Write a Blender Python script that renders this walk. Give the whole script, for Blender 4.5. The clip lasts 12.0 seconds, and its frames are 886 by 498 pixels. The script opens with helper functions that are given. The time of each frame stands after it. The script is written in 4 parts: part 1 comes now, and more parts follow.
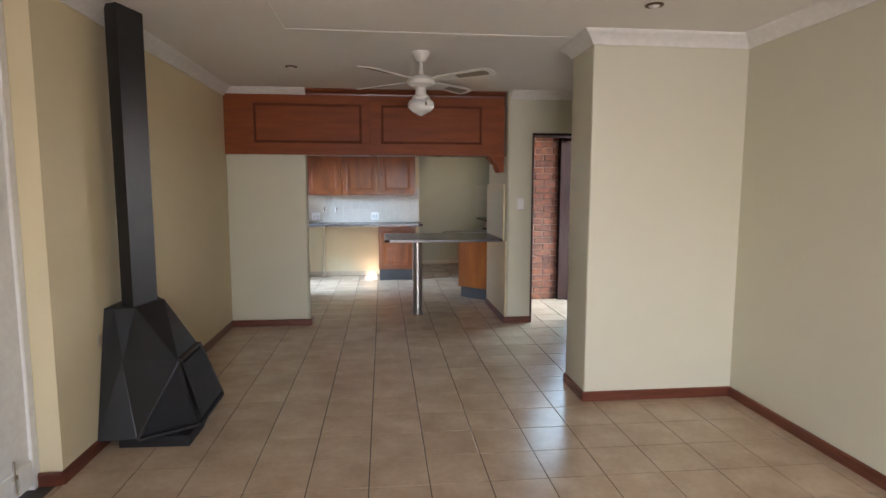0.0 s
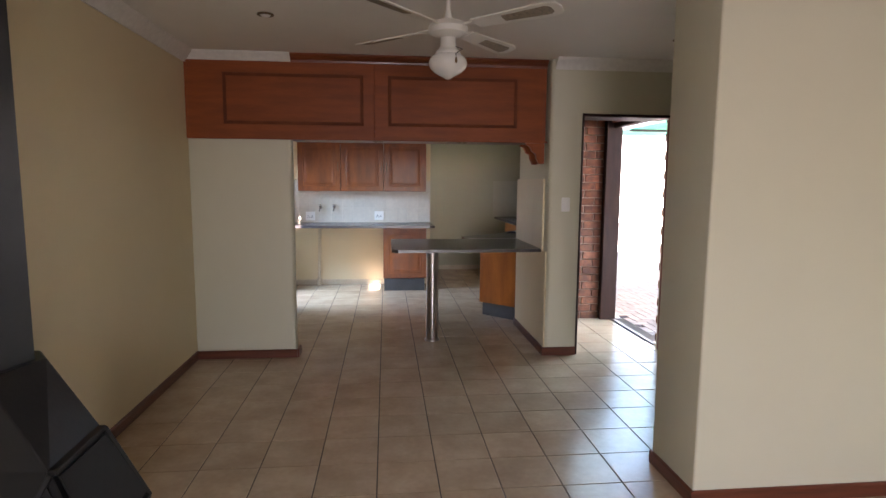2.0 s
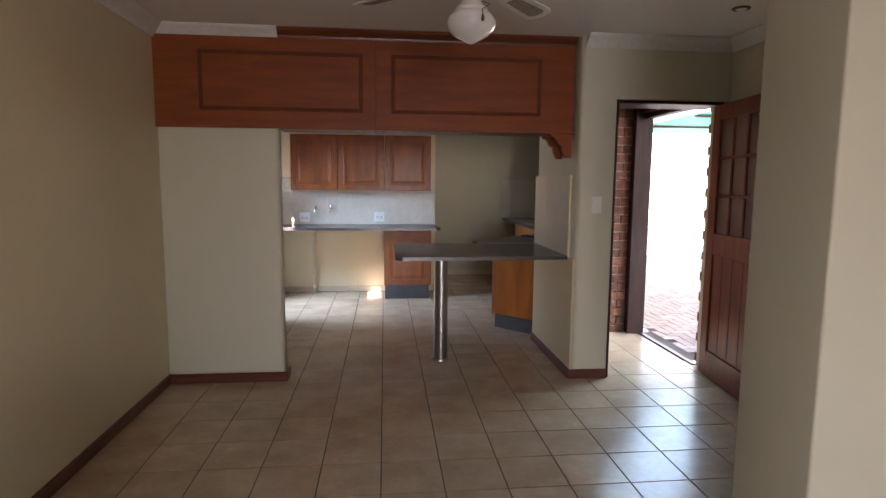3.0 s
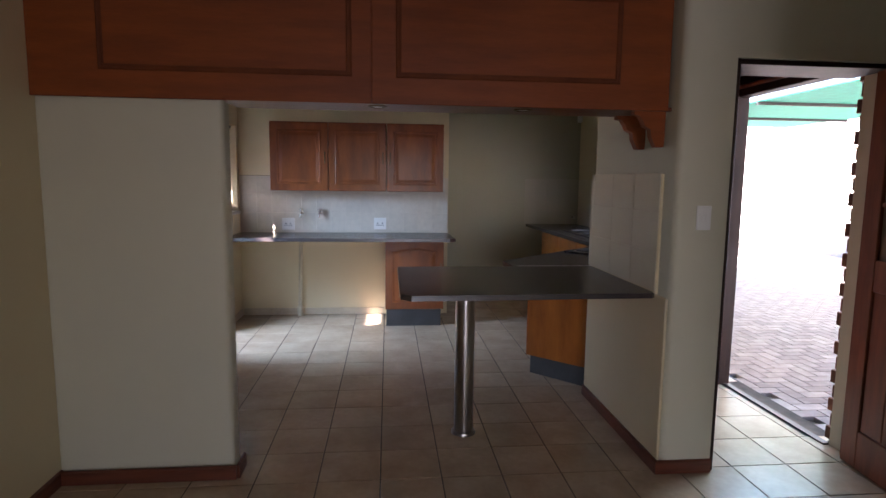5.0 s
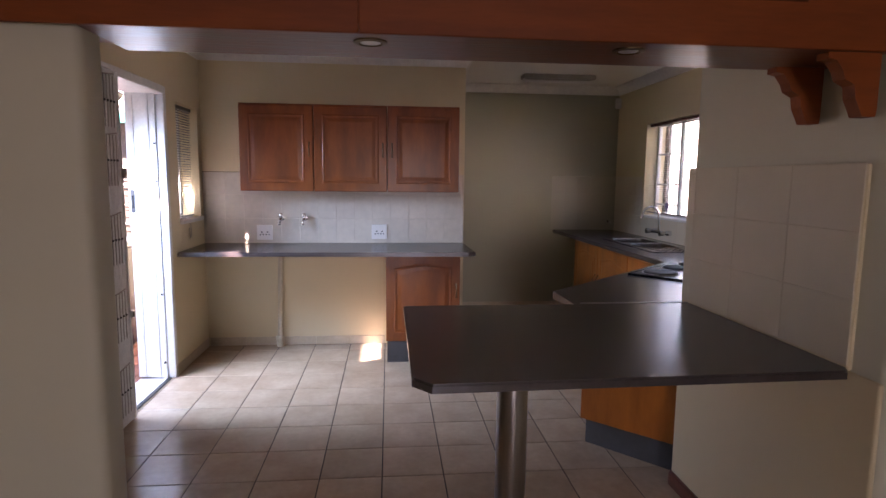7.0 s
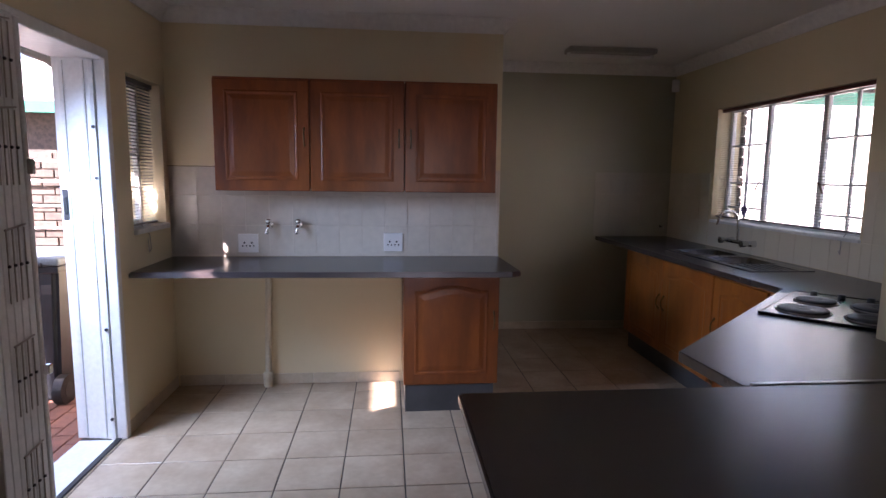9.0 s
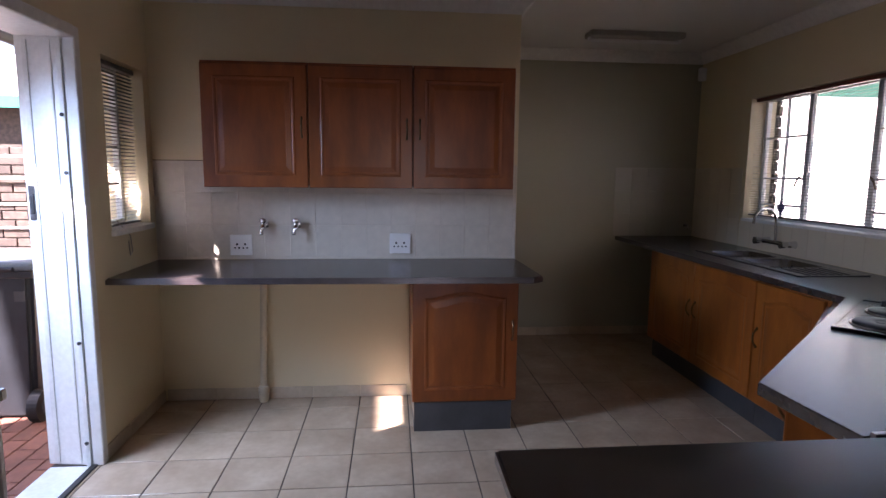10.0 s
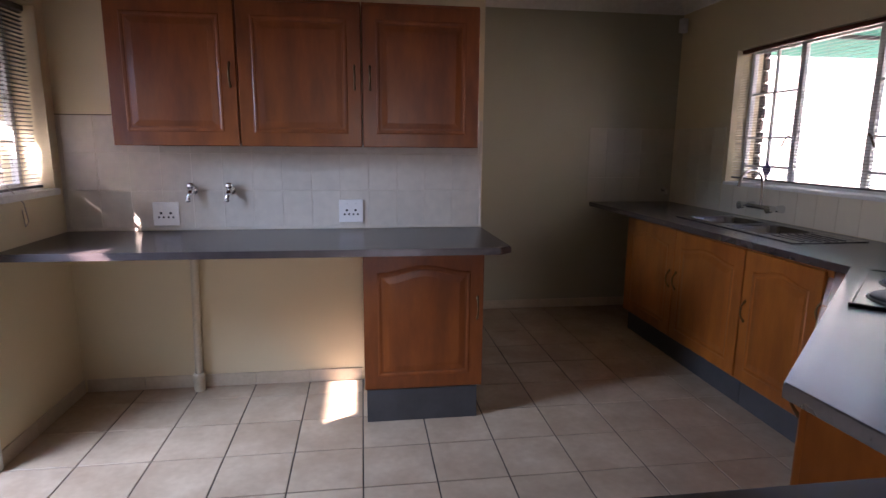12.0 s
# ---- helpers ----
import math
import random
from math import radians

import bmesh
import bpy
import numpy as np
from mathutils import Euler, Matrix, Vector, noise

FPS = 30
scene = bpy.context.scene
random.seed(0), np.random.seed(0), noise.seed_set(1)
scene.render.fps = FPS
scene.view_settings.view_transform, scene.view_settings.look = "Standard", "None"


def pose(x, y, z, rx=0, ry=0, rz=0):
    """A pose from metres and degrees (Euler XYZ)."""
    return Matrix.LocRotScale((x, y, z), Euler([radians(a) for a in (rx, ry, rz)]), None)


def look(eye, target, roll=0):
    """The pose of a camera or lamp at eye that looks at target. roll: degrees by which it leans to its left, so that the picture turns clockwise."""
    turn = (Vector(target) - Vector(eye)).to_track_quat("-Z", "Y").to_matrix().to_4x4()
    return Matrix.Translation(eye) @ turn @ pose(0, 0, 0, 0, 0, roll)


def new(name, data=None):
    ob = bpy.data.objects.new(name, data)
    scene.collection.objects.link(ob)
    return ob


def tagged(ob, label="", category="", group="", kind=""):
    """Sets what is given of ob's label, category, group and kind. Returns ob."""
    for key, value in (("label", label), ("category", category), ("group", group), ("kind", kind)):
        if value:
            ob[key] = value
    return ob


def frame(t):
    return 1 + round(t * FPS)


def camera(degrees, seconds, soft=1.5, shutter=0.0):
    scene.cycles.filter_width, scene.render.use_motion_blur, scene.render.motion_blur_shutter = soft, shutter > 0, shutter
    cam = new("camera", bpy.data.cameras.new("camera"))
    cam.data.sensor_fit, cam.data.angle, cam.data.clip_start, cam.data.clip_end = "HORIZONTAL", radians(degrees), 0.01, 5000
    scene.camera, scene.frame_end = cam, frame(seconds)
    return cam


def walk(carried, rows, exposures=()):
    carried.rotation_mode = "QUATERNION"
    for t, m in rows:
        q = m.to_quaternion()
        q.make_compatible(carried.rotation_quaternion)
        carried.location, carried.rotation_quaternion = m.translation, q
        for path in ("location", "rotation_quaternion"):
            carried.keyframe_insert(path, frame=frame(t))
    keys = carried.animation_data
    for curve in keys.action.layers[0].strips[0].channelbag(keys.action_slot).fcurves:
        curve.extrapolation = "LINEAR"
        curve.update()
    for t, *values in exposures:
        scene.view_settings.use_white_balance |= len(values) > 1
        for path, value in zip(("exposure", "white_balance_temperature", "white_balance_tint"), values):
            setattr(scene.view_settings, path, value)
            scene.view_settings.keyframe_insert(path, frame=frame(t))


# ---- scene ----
cam = camera(76.1, 12.0)
EXPOSURES = [(0.0, 4.91, 6200, 20), (1.5, 4.75, 6300, 22), (3.0, 4.52, 6350, 26), (4.0, 4.41, 6150, 26), (5.5, 3.9, 6000, 26), (6.5, 3.98, 6650, 37), (7.0, 4.15, 6500, 38), (9.0, 3.55, 6150, 36), (10.0, 3.34, 6200, 36), (11.0, 3.4, 6400, 38), (12.0, 3.7, 6400, 37)]
PATH = [
    (0, (0.04, -0.014, 1.478), (0.25, 1.963, 1.261), 0.1),
    (0.5, (0.022, 0.339, 1.495), (0.229, 2.315, 1.272), 0.2),
    (1, (-0.003, 0.65, 1.486), (0.204, 2.626, 1.261), 0.2),
    (1.5, (0.007, 1.02, 1.473), (0.209, 2.997, 1.247), 0.3),
    (2, (0.008, 1.319, 1.478), (0.208, 3.296, 1.244), 0.4),
    (2.5, (-0.003, 1.67, 1.464), (0.196, 3.647, 1.232), 0.4),
    (3, (-0.019, 1.976, 1.449), (0.185, 3.952, 1.217), 0.5),
    (5, (-0.006, 3.364, 1.461), (0.188, 5.34, 1.223), 0.7),
    (5.5, (-0.004, 3.686, 1.472), (0.193, 5.661, 1.227), 0.5),
    (6, (-0.01, 3.998, 1.475), (0.185, 5.973, 1.228), 0.6),
    (6.5, (-0.011, 4.3, 1.455), (0.181, 6.275, 1.209), 0.6),
    (7, (-0.007, 4.582, 1.454), (0.183, 6.558, 1.21), 0.6),
    (9, (-0.119, 5.623, 1.452), (0.071, 7.597, 1.197), 0.7),
    (9.5, (-0.133, 5.835, 1.439), (0.048, 7.811, 1.184), 0.7),
    (10, (-0.14, 5.971, 1.432), (0.039, 7.945, 1.17), 0.6),
    (10.5, (-0.117, 6.078, 1.41), (0.074, 8.049, 1.134), 0.6),
    (11, (-0.081, 6.181, 1.389), (0.12, 8.149, 1.093), 0.5),
    (11.5, (-0.051, 6.275, 1.367), (0.175, 8.234, 1.036), 0.5),
    (12, (-0.023, 6.343, 1.369), (0.253, 8.289, 1.003), 0.5),
]
walk(cam, [(t, look(eye, target, roll)) for t, eye, target, roll in PATH], EXPOSURES)

# ---- world, sun, lights, exposure ----
SUN_EL, SUN_DIR = math.atan2(0.87, 1.187), Vector((1.0, 0.64, -0.87)).normalized()
world = bpy.data.worlds.new("world")
scene.world = world
world.use_nodes = True
wn = world.node_tree
sky = wn.nodes.new("ShaderNodeTexSky")
sky.sky_type, sky.sun_disc = "NISHITA", False
sky.sun_elevation, sky.sun_rotation = SUN_EL, math.atan2(-1.0, -0.64)
wn.links.new(sky.outputs[0], wn.nodes["Background"].inputs[0])
wn.nodes["Background"].inputs[1].default_value = 0.05
sun = new("sun", bpy.data.lights.new("sun", "SUN"))
sun.data.energy, sun.data.angle, sun.data.color = 5.0, radians(0.5), (1.0, 0.94, 0.84)
sun.matrix_world = look((-8, 0, 8), Vector((-8, 0, 8)) + SUN_DIR)


def window_light(name, eye, target, sx, sy, watts, color, spread=180):
    lamp = new(name, bpy.data.lights.new(name, "AREA"))
    lamp.data.shape, lamp.data.size, lamp.data.size_y = "RECTANGLE", sx, sy
    lamp.data.energy, lamp.data.color, lamp.data.spread = watts, color, radians(spread)
    lamp.matrix_world = look(eye, target)
    return lamp


# first lamp: fill added at an assumed, unseen window behind the camera
window_light("rear_fill", (0.5, -2.32, 1.25), (1.1, 0.4, 0.2), 1.7, 1.8, 2.35, (1.0, 0.97, 0.93), 120)
window_light("entrance_daylight", (2.38, 6.7, 1.25), (1.4, 6.5, 0.3), 0.85, 1.7, 1.0, (0.56, 0.86, 1.0), 130)
window_light("back_door_daylight", (-2.12, 8.13, 1.72), (-0.6, 8.75, 0.1), 0.45, 0.6, 1.95, (0.50, 0.76, 1.0), 100)
window_light("east_window_daylight", (2.55, 9.37, 1.6), (1.7, 9.2, 0.7), 1.4, 0.8, 0.13, (0.70, 0.84, 1.0), 110)

# ---- materials ----


def mat(name, color, rough=0.6, metal=0.0, var=0.0, scale=6.0, bump=0.0, bscale=60.0, color2=None, spec=0.5, rnd=0.0, coat=0.0, detail=4.0, stretch=(1, 1, 1), contrast=(0.35, 0.65), rvar=0.0, grain=0.3):
    m = bpy.data.materials.new(name)
    m.use_nodes = True
    nt = m.node_tree
    b = nt.nodes["Principled BSDF"]
    b.inputs["Base Color"].default_value = (*color, 1)
    b.inputs["Roughness"].default_value = rough
    b.inputs["Metallic"].default_value = metal
    b.inputs["Specular IOR Level"].default_value = spec
    b.inputs["Coat Weight"].default_value = coat
    b.inputs["Coat Roughness"].default_value = 0.15
    tc = nt.nodes.new("ShaderNodeTexCoord")
    mp = nt.nodes.new("ShaderNodeMapping")
    mp.inputs["Scale"].default_value = stretch
    nt.links.new(tc.outputs["Object"], mp.inputs[0])
    src = mp.outputs[0]
    info = nt.nodes.new("ShaderNodeObjectInfo")
    if rnd:
        add = nt.nodes.new("ShaderNodeVectorMath")
        add.operation = "ADD"
        sc = nt.nodes.new("ShaderNodeMath")
        sc.operation, sc.inputs[1].default_value = "MULTIPLY", 37.0
        nt.links.new(info.outputs["Random"], sc.inputs[0])
        nt.links.new(src, add.inputs[0])
        nt.links.new(sc.outputs[0], add.inputs[1])
        src = add.outputs[0]
    col = None
    if var or color2:
        n1 = nt.nodes.new("ShaderNodeTexNoise")
        n1.inputs["Scale"].default_value, n1.inputs["Detail"].default_value = scale, detail
        nt.links.new(src, n1.inputs["Vector"])
        r = nt.nodes.new("ShaderNodeValToRGB")
        c2 = color2 or tuple(c * (1 - var) for c in color)
        r.color_ramp.elements[0].position, r.color_ramp.elements[1].position = contrast
        r.color_ramp.elements[0].color, r.color_ramp.elements[1].color = (*c2, 1), (*color, 1)
        nt.links.new(n1.outputs["Fac"], r.inputs[0])
        n2 = nt.nodes.new("ShaderNodeTexNoise")
        n2.inputs["Scale"].default_value, n2.inputs["Detail"].default_value = scale * 7, 3
        nt.links.new(src, n2.inputs["Vector"])
        mx = nt.nodes.new("ShaderNodeMix")
        mx.data_type, mx.blend_type = "RGBA", "MULTIPLY"
        mx.inputs["Factor"].default_value = 0.25
        nt.links.new(r.outputs[0], mx.inputs["A"])
        nt.links.new(n2.outputs["Color"], mx.inputs["B"])
        hs = nt.nodes.new("ShaderNodeHueSaturation")
        hs.inputs["Value"].default_value = 1.0 + grain * 0.45
        g = nt.nodes.new("ShaderNodeMix")
        g.data_type, g.blend_type = "RGBA", "MULTIPLY"
        g.inputs["Factor"].default_value = grain
        bw = nt.nodes.new("ShaderNodeRGBToBW")
        nt.links.new(n2.outputs["Color"], bw.inputs[0])
        nt.links.new(r.outputs[0], g.inputs["A"])
        nt.links.new(bw.outputs[0], g.inputs["B"])
        nt.links.new(g.outputs["Result"], hs.inputs["Color"])
        nt.nodes.remove(mx)
        col = hs
        if rnd:
            v = nt.nodes.new("ShaderNodeMapRange")
            v.inputs["To Min"].default_value, v.inputs["To Max"].default_value = 1.0 + grain * 0.45 - rnd, 1.0 + grain * 0.45 + rnd
            nt.links.new(info.outputs["Random"], v.inputs[0])
            nt.links.new(v.outputs[0], hs.inputs["Value"])
        nt.links.new(hs.outputs[0], b.inputs["Base Color"])
        if rvar:
            rr = nt.nodes.new("ShaderNodeMapRange")
            rr.inputs["To Min"].default_value, rr.inputs["To Max"].default_value = rough - rvar, rough + rvar
            nt.links.new(n1.outputs["Fac"], rr.inputs[0])
            nt.links.new(rr.outputs[0], b.inputs["Roughness"])
    if bump:
        n3 = nt.nodes.new("ShaderNodeTexNoise")
        n3.inputs["Scale"].default_value, n3.inputs["Detail"].default_value = bscale, 4
        nt.links.new(src, n3.inputs["Vector"])
        bp = nt.nodes.new("ShaderNodeBump")
        bp.inputs["Strength"].default_value, bp.inputs["Distance"].default_value = bump, 0.004
        nt.links.new(n3.outputs["Fac"], bp.inputs["Height"])
        nt.links.new(bp.outputs[0], b.inputs["Normal"])
    return m


WALL = mat("beige_wall_paint", (0.60, 0.575, 0.445), 0.5, var=0.035, scale=0.8, bump=0.2, bscale=30, grain=0.05)
KWALL = mat("cream_wall_paint", (0.70, 0.60, 0.385), 0.5, var=0.04, scale=0.9, bump=0.2, bscale=30, grain=0.05)
# olive tone, darkened so the colour holds the dim corner's shade
SHADED_OLIVE = mat("olive_wall_with_shade", (0.41, 0.39, 0.285), 0.55, var=0.05, scale=0.9, bump=0.2, bscale=30, grain=0.05)
CEIL = mat("white_ceiling_paint", (0.80, 0.775, 0.72), 0.85, var=0.03, scale=1, bump=0.1, bscale=80, grain=0.05)
WHITE = mat("white_gloss_paint", (0.78, 0.77, 0.73), 0.35, var=0.05, scale=4, bump=0.05)
CORN = mat("white_cornice", (0.78, 0.76, 0.71), 0.6, var=0.04, scale=4)
WHITEM = mat("white_coated_metal", (0.80, 0.80, 0.77), 0.35, var=0.08, scale=6, bump=0.05)
TILE = mat("beige_floor_tile", (0.56, 0.43, 0.30), 0.22, var=0.0, color2=(0.44, 0.32, 0.215), scale=4.5, rnd=0.05, bump=0.04, bscale=14, spec=0.5, contrast=(0.3, 0.7), rvar=0.06)
GROUT = mat("dark_grout", (0.07, 0.055, 0.045), 0.9, var=0.3, scale=20)
SKIRT = mat("skirting_tile", (0.60, 0.51, 0.38), 0.3, color2=(0.53, 0.44, 0.31), scale=5, rnd=0.05)
BASEB = mat("varnished_meranti", (0.16, 0.045, 0.022), 0.35, color2=(0.10, 0.028, 0.015), scale=3, stretch=(1, 1, 12), bump=0.1)
OAK = mat("varnished_oak", (0.30, 0.078, 0.012), 0.38, color2=(0.19, 0.045, 0.008), scale=2.6, stretch=(3.5, 3.5, 0.9), bump=0.12, bscale=30, spec=0.4, coat=0.10, rnd=0.06, detail=8)
OAKL = mat("honey_oak", (0.40, 0.125, 0.018), 0.36, color2=(0.25, 0.072, 0.011), scale=2.2, stretch=(3.5, 3.5, 0.9), bump=0.12, bscale=30, coat=0.14, rnd=0.06, detail=8)
BULK = mat("reddish_stained_wood", (0.275, 0.066, 0.010), 0.5, color2=(0.215, 0.049, 0.009), scale=3, stretch=(0.8, 6, 6), bump=0.08, bscale=25, spec=0.3, coat=0.0, rnd=0.03, detail=8)
BULKD = mat("dark_stained_wood", (0.20, 0.050, 0.015), 0.35, color2=(0.14, 0.033, 0.012), scale=3, stretch=(0.8, 6, 6), coat=0.15)
SOFF = mat("glossy_stained_board", (0.20, 0.050, 0.015), 0.32, color2=(0.13, 0.032, 0.012), scale=3, stretch=(0.8, 6, 6), bump=0.25, bscale=12, coat=0.12, rvar=0.08)
TOP = mat("slate_laminate", (0.060, 0.046, 0.045), 0.27, color2=(0.045, 0.035, 0.035), scale=14, bump=0.05, bscale=120, spec=1.0, coat=0.14)
FITTING = mat("dulled_cream_metal", (0.42, 0.39, 0.33), 0.5, var=0.1, scale=8)
PLINTH = mat("grey_plinth", (0.065, 0.065, 0.067), 0.55, var=0.25, scale=6)
STEEL = mat("brushed_steel", (0.45, 0.42, 0.39), 0.28, 1.0, var=0.15, scale=4, stretch=(6, 6, 0.4))
CHROME = mat("chrome", (0.7, 0.7, 0.7), 0.12, 1.0)
SINKM = mat("dulled_steel", (0.30, 0.29, 0.28), 0.24, 1.0, var=0.2, scale=7)
MOULD = mat("routed_groove_stain", (0.17, 0.042, 0.009), 0.6, color2=(0.12, 0.03, 0.008), scale=4, spec=0.25)
BRASS = mat("aged_brass", (0.20, 0.13, 0.07), 0.42, 1.0, var=0.3, scale=40)
IRON = mat("black_painted_steel", (0.007, 0.008, 0.010), 0.44, color2=(0.011, 0.010, 0.010), scale=5, bump=0.15, bscale=50, rvar=0.12)
BLACKP = mat("black_plastic", (0.02, 0.02, 0.02), 0.4)
ENAMEL = mat("black_enamel", (0.010, 0.010, 0.011), 0.22, spec=0.4)
PLATE = mat("hob_plate_iron", (0.05, 0.05, 0.052), 0.45, var=0.3, scale=20)
BRICK = mat("red_face_brick", (0.25, 0.105, 0.055), 0.85, color2=(0.11, 0.05, 0.035), scale=14, bump=0.5, bscale=60, rnd=0.3)
BRICKG = mat("brown_face_brick", (0.12, 0.09, 0.073), 0.85, color2=(0.07, 0.056, 0.048), scale=14, bump=0.5, bscale=60, rnd=0.25)
MORTAR = mat("mortar", (0.40, 0.34, 0.28), 0.95, var=0.3, scale=20, bump=0.5)
WTILE = mat("glazed_wall_tile", (0.63, 0.575, 0.485), 0.34, var=0.05, scale=3, rnd=0.03, bump=0.04, bscale=9)
CTILE = mat("cream_painted_tile", (0.66, 0.59, 0.44), 0.42, var=0.04, scale=3, rnd=0.012, bump=0.04, bscale=9, grain=0.05)
# wall tile colour darkened to match the shade put into that corner
SHADED_TILE = mat("olive_tile_with_shade", (0.46, 0.43, 0.33), 0.35, var=0.04, scale=3, rnd=0.02, bump=0.04, bscale=9, grain=0.05)
PTILE = mat("painted_wall_tile", (0.67, 0.60, 0.45), 0.3, var=0.04, scale=3, rnd=0.015, bump=0.04, bscale=9, grain=0.05)
WTJ = mat("pale_tile_joint", (0.66, 0.60, 0.50), 0.8)
PAVE = mat("paving_brick", (0.40, 0.34, 0.31), 0.8, color2=(0.30, 0.25, 0.225), scale=9, bump=0.4, rnd=0.2)
SAND = mat("jointing_sand", (0.12, 0.10, 0.085), 0.95, var=0.3, scale=5, bump=0.3)
PLASTER = mat("pale_outdoor_plaster", (0.60, 0.58, 0.54), 0.85, var=0.05, scale=2, bump=0.3)
GREEN = mat("green_shade_cloth", (0.03, 0.33, 0.24), 0.8, var=0.15, scale=10)
DWOOD = mat("dark_hardwood", (0.035, 0.015, 0.010), 0.6, color2=(0.02, 0.009, 0.007), scale=4, stretch=(6, 6, 0.8), spec=0.25, coat=0.0)
DOORW = mat("meranti_door", (0.22, 0.055, 0.022), 0.38, color2=(0.14, 0.035, 0.015), scale=4, stretch=(6, 6, 0.8), coat=0.2)
SLAT = mat("grey_brown_slat", (0.40, 0.36, 0.32), 0.4, 0.3)
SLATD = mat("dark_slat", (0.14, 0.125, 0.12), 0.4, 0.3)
BIN = mat("dark_bin_plastic", (0.022, 0.026, 0.032), 0.5, var=0.3, scale=8)
BINL = mat("blue_grey_lid", (0.16, 0.21, 0.24), 0.4, var=0.2, scale=8)
PVC = mat("aged_pvc", (0.62, 0.55, 0.40), 0.4, var=0.1, scale=8)
SWITCH = mat("white_plastic", (0.80, 0.79, 0.76), 0.3)
DARKH = mat("dark_hole", (0.02, 0.02, 0.02), 0.6)
BLADE = mat("cream_fan_metal", (0.70, 0.68, 0.62), 0.35)
CANE = mat("woven_cane", (0.33, 0.27, 0.20), 0.7, var=0.4, scale=60)
ROOF = mat("roof_sheet", (0.25, 0.22, 0.20), 0.7, var=0.2)


def glass(name, color, rough, trans):
    m = bpy.data.materials.new(name)
    m.use_nodes = True
    b = m.node_tree.nodes["Principled BSDF"]
    b.inputs["Base Color"].default_value = (*color, 1)
    b.inputs["Roughness"].default_value = rough
    b.inputs["Transmission Weight"].default_value = trans
    b.inputs["IOR"].default_value = 1.45
    return m


GLASS = glass("clear_glass", (0.95, 0.97, 0.96), 0.02, 1.0)
OPAL = glass("opal_glass", (0.85, 0.84, 0.80), 0.18, 0.25)
FROST = glass("old_door_glass", (0.5, 0.4, 0.3), 0.3, 0.8)

# ---- builders ----
ORIGIN = {}


def box(bm, x0, y0, z0, x1, y1, z1, bevel=0.0, seg=1):
    c = ((x0 + x1) / 2, (y0 + y1) / 2, (z0 + z1) / 2)
    made = bmesh.ops.create_cube(bm, size=1, matrix=Matrix.Translation(c) @ Matrix.Diagonal((abs(x1 - x0), abs(y1 - y0), abs(z1 - z0), 1)))
    if bevel:
        edges = list({e for v in made["verts"] for e in v.link_edges})
        bmesh.ops.bevel(bm, geom=edges, offset=bevel, segments=seg, affect="EDGES", profile=0.5)
    return bm


def cyl(bm, a, b, r, r2=None, n=20, caps=True):
    a, b = Vector(a), Vector(b)
    d = b - a
    m = Matrix.Translation((a + b) / 2) @ d.to_track_quat("Z", "Y").to_matrix().to_4x4()
    bmesh.ops.create_cone(bm, cap_ends=caps, segments=n, radius1=r, radius2=r if r2 is None else r2, depth=d.length, matrix=m)
    return bm


def lathe(bm, profile, at, n=32):
    rings = []
    for r, z in profile:
        rings.append([bm.verts.new((at[0] + r * math.cos(2 * math.pi * k / n), at[1] + r * math.sin(2 * math.pi * k / n), at[2] + z)) for k in range(n)])
    for a, b in zip(rings, rings[1:]):
        for k in range(n):
            bm.faces.new((a[k], a[(k + 1) % n], b[(k + 1) % n], b[k]))
    return bm


def prism(bm, pts, axis, lo, hi):
    """Extrude a polygon of 2D points between lo and hi along an axis."""
    def at(p, v):
        return {"x": (v, p[0], p[1]), "y": (p[0], v, p[1]), "z": (p[0], p[1], v)}[axis]
    a = [bm.verts.new(at(p, lo)) for p in pts]
    b = [bm.verts.new(at(p, hi)) for p in pts]
    bm.faces.new(a)
    bm.faces.new(b[::-1])
    for k in range(len(pts)):
        bm.faces.new((a[k], b[k], b[(k + 1) % len(pts)], a[(k + 1) % len(pts)]))
    bmesh.ops.recalc_face_normals(bm, faces=bm.faces)
    return bm


def tube(bm, pts, r, n=10):
    """One continuous round bar along the points; r is a radius or one for each point."""
    pts = [Vector(p) for p in pts]
    rs = r if isinstance(r, (list, tuple)) else [r] * len(pts)
    side, rings = None, []
    for k, p in enumerate(pts):
        d = (pts[min(k + 1, len(pts) - 1)] - pts[max(k - 1, 0)]).normalized()
        if side is None:
            side = d.orthogonal().normalized()
        side = (side - d * side.dot(d)).normalized()
        up = d.cross(side)
        rings.append([bm.verts.new(p + (side * math.cos(2 * math.pi * i / n) + up * math.sin(2 * math.pi * i / n)) * rs[k]) for i in range(n)])
    for a, b in zip(rings, rings[1:]):
        for i in range(n):
            bm.faces.new((a[i], a[(i + 1) % n], b[(i + 1) % n], b[i]))
    bm.faces.new(rings[0][::-1])
    bm.faces.new(rings[-1])
    return bm


def B():
    return bmesh.new()


def mesh_of(name, bm, material, smooth=False):
    me = bpy.data.meshes.new(name)
    bm.to_mesh(me)
    bm.free()
    me.materials.append(material)
    if smooth:
        me.shade_smooth()
        me.set_sharp_from_angle(angle=radians(40))
    return me


def thing(name, at, label, category, group=""):
    ob = new(name)
    ob.location = at
    ob.empty_display_size = 0.05
    ORIGIN[ob.name] = Vector(at)
    return tagged(ob, label, category, group)


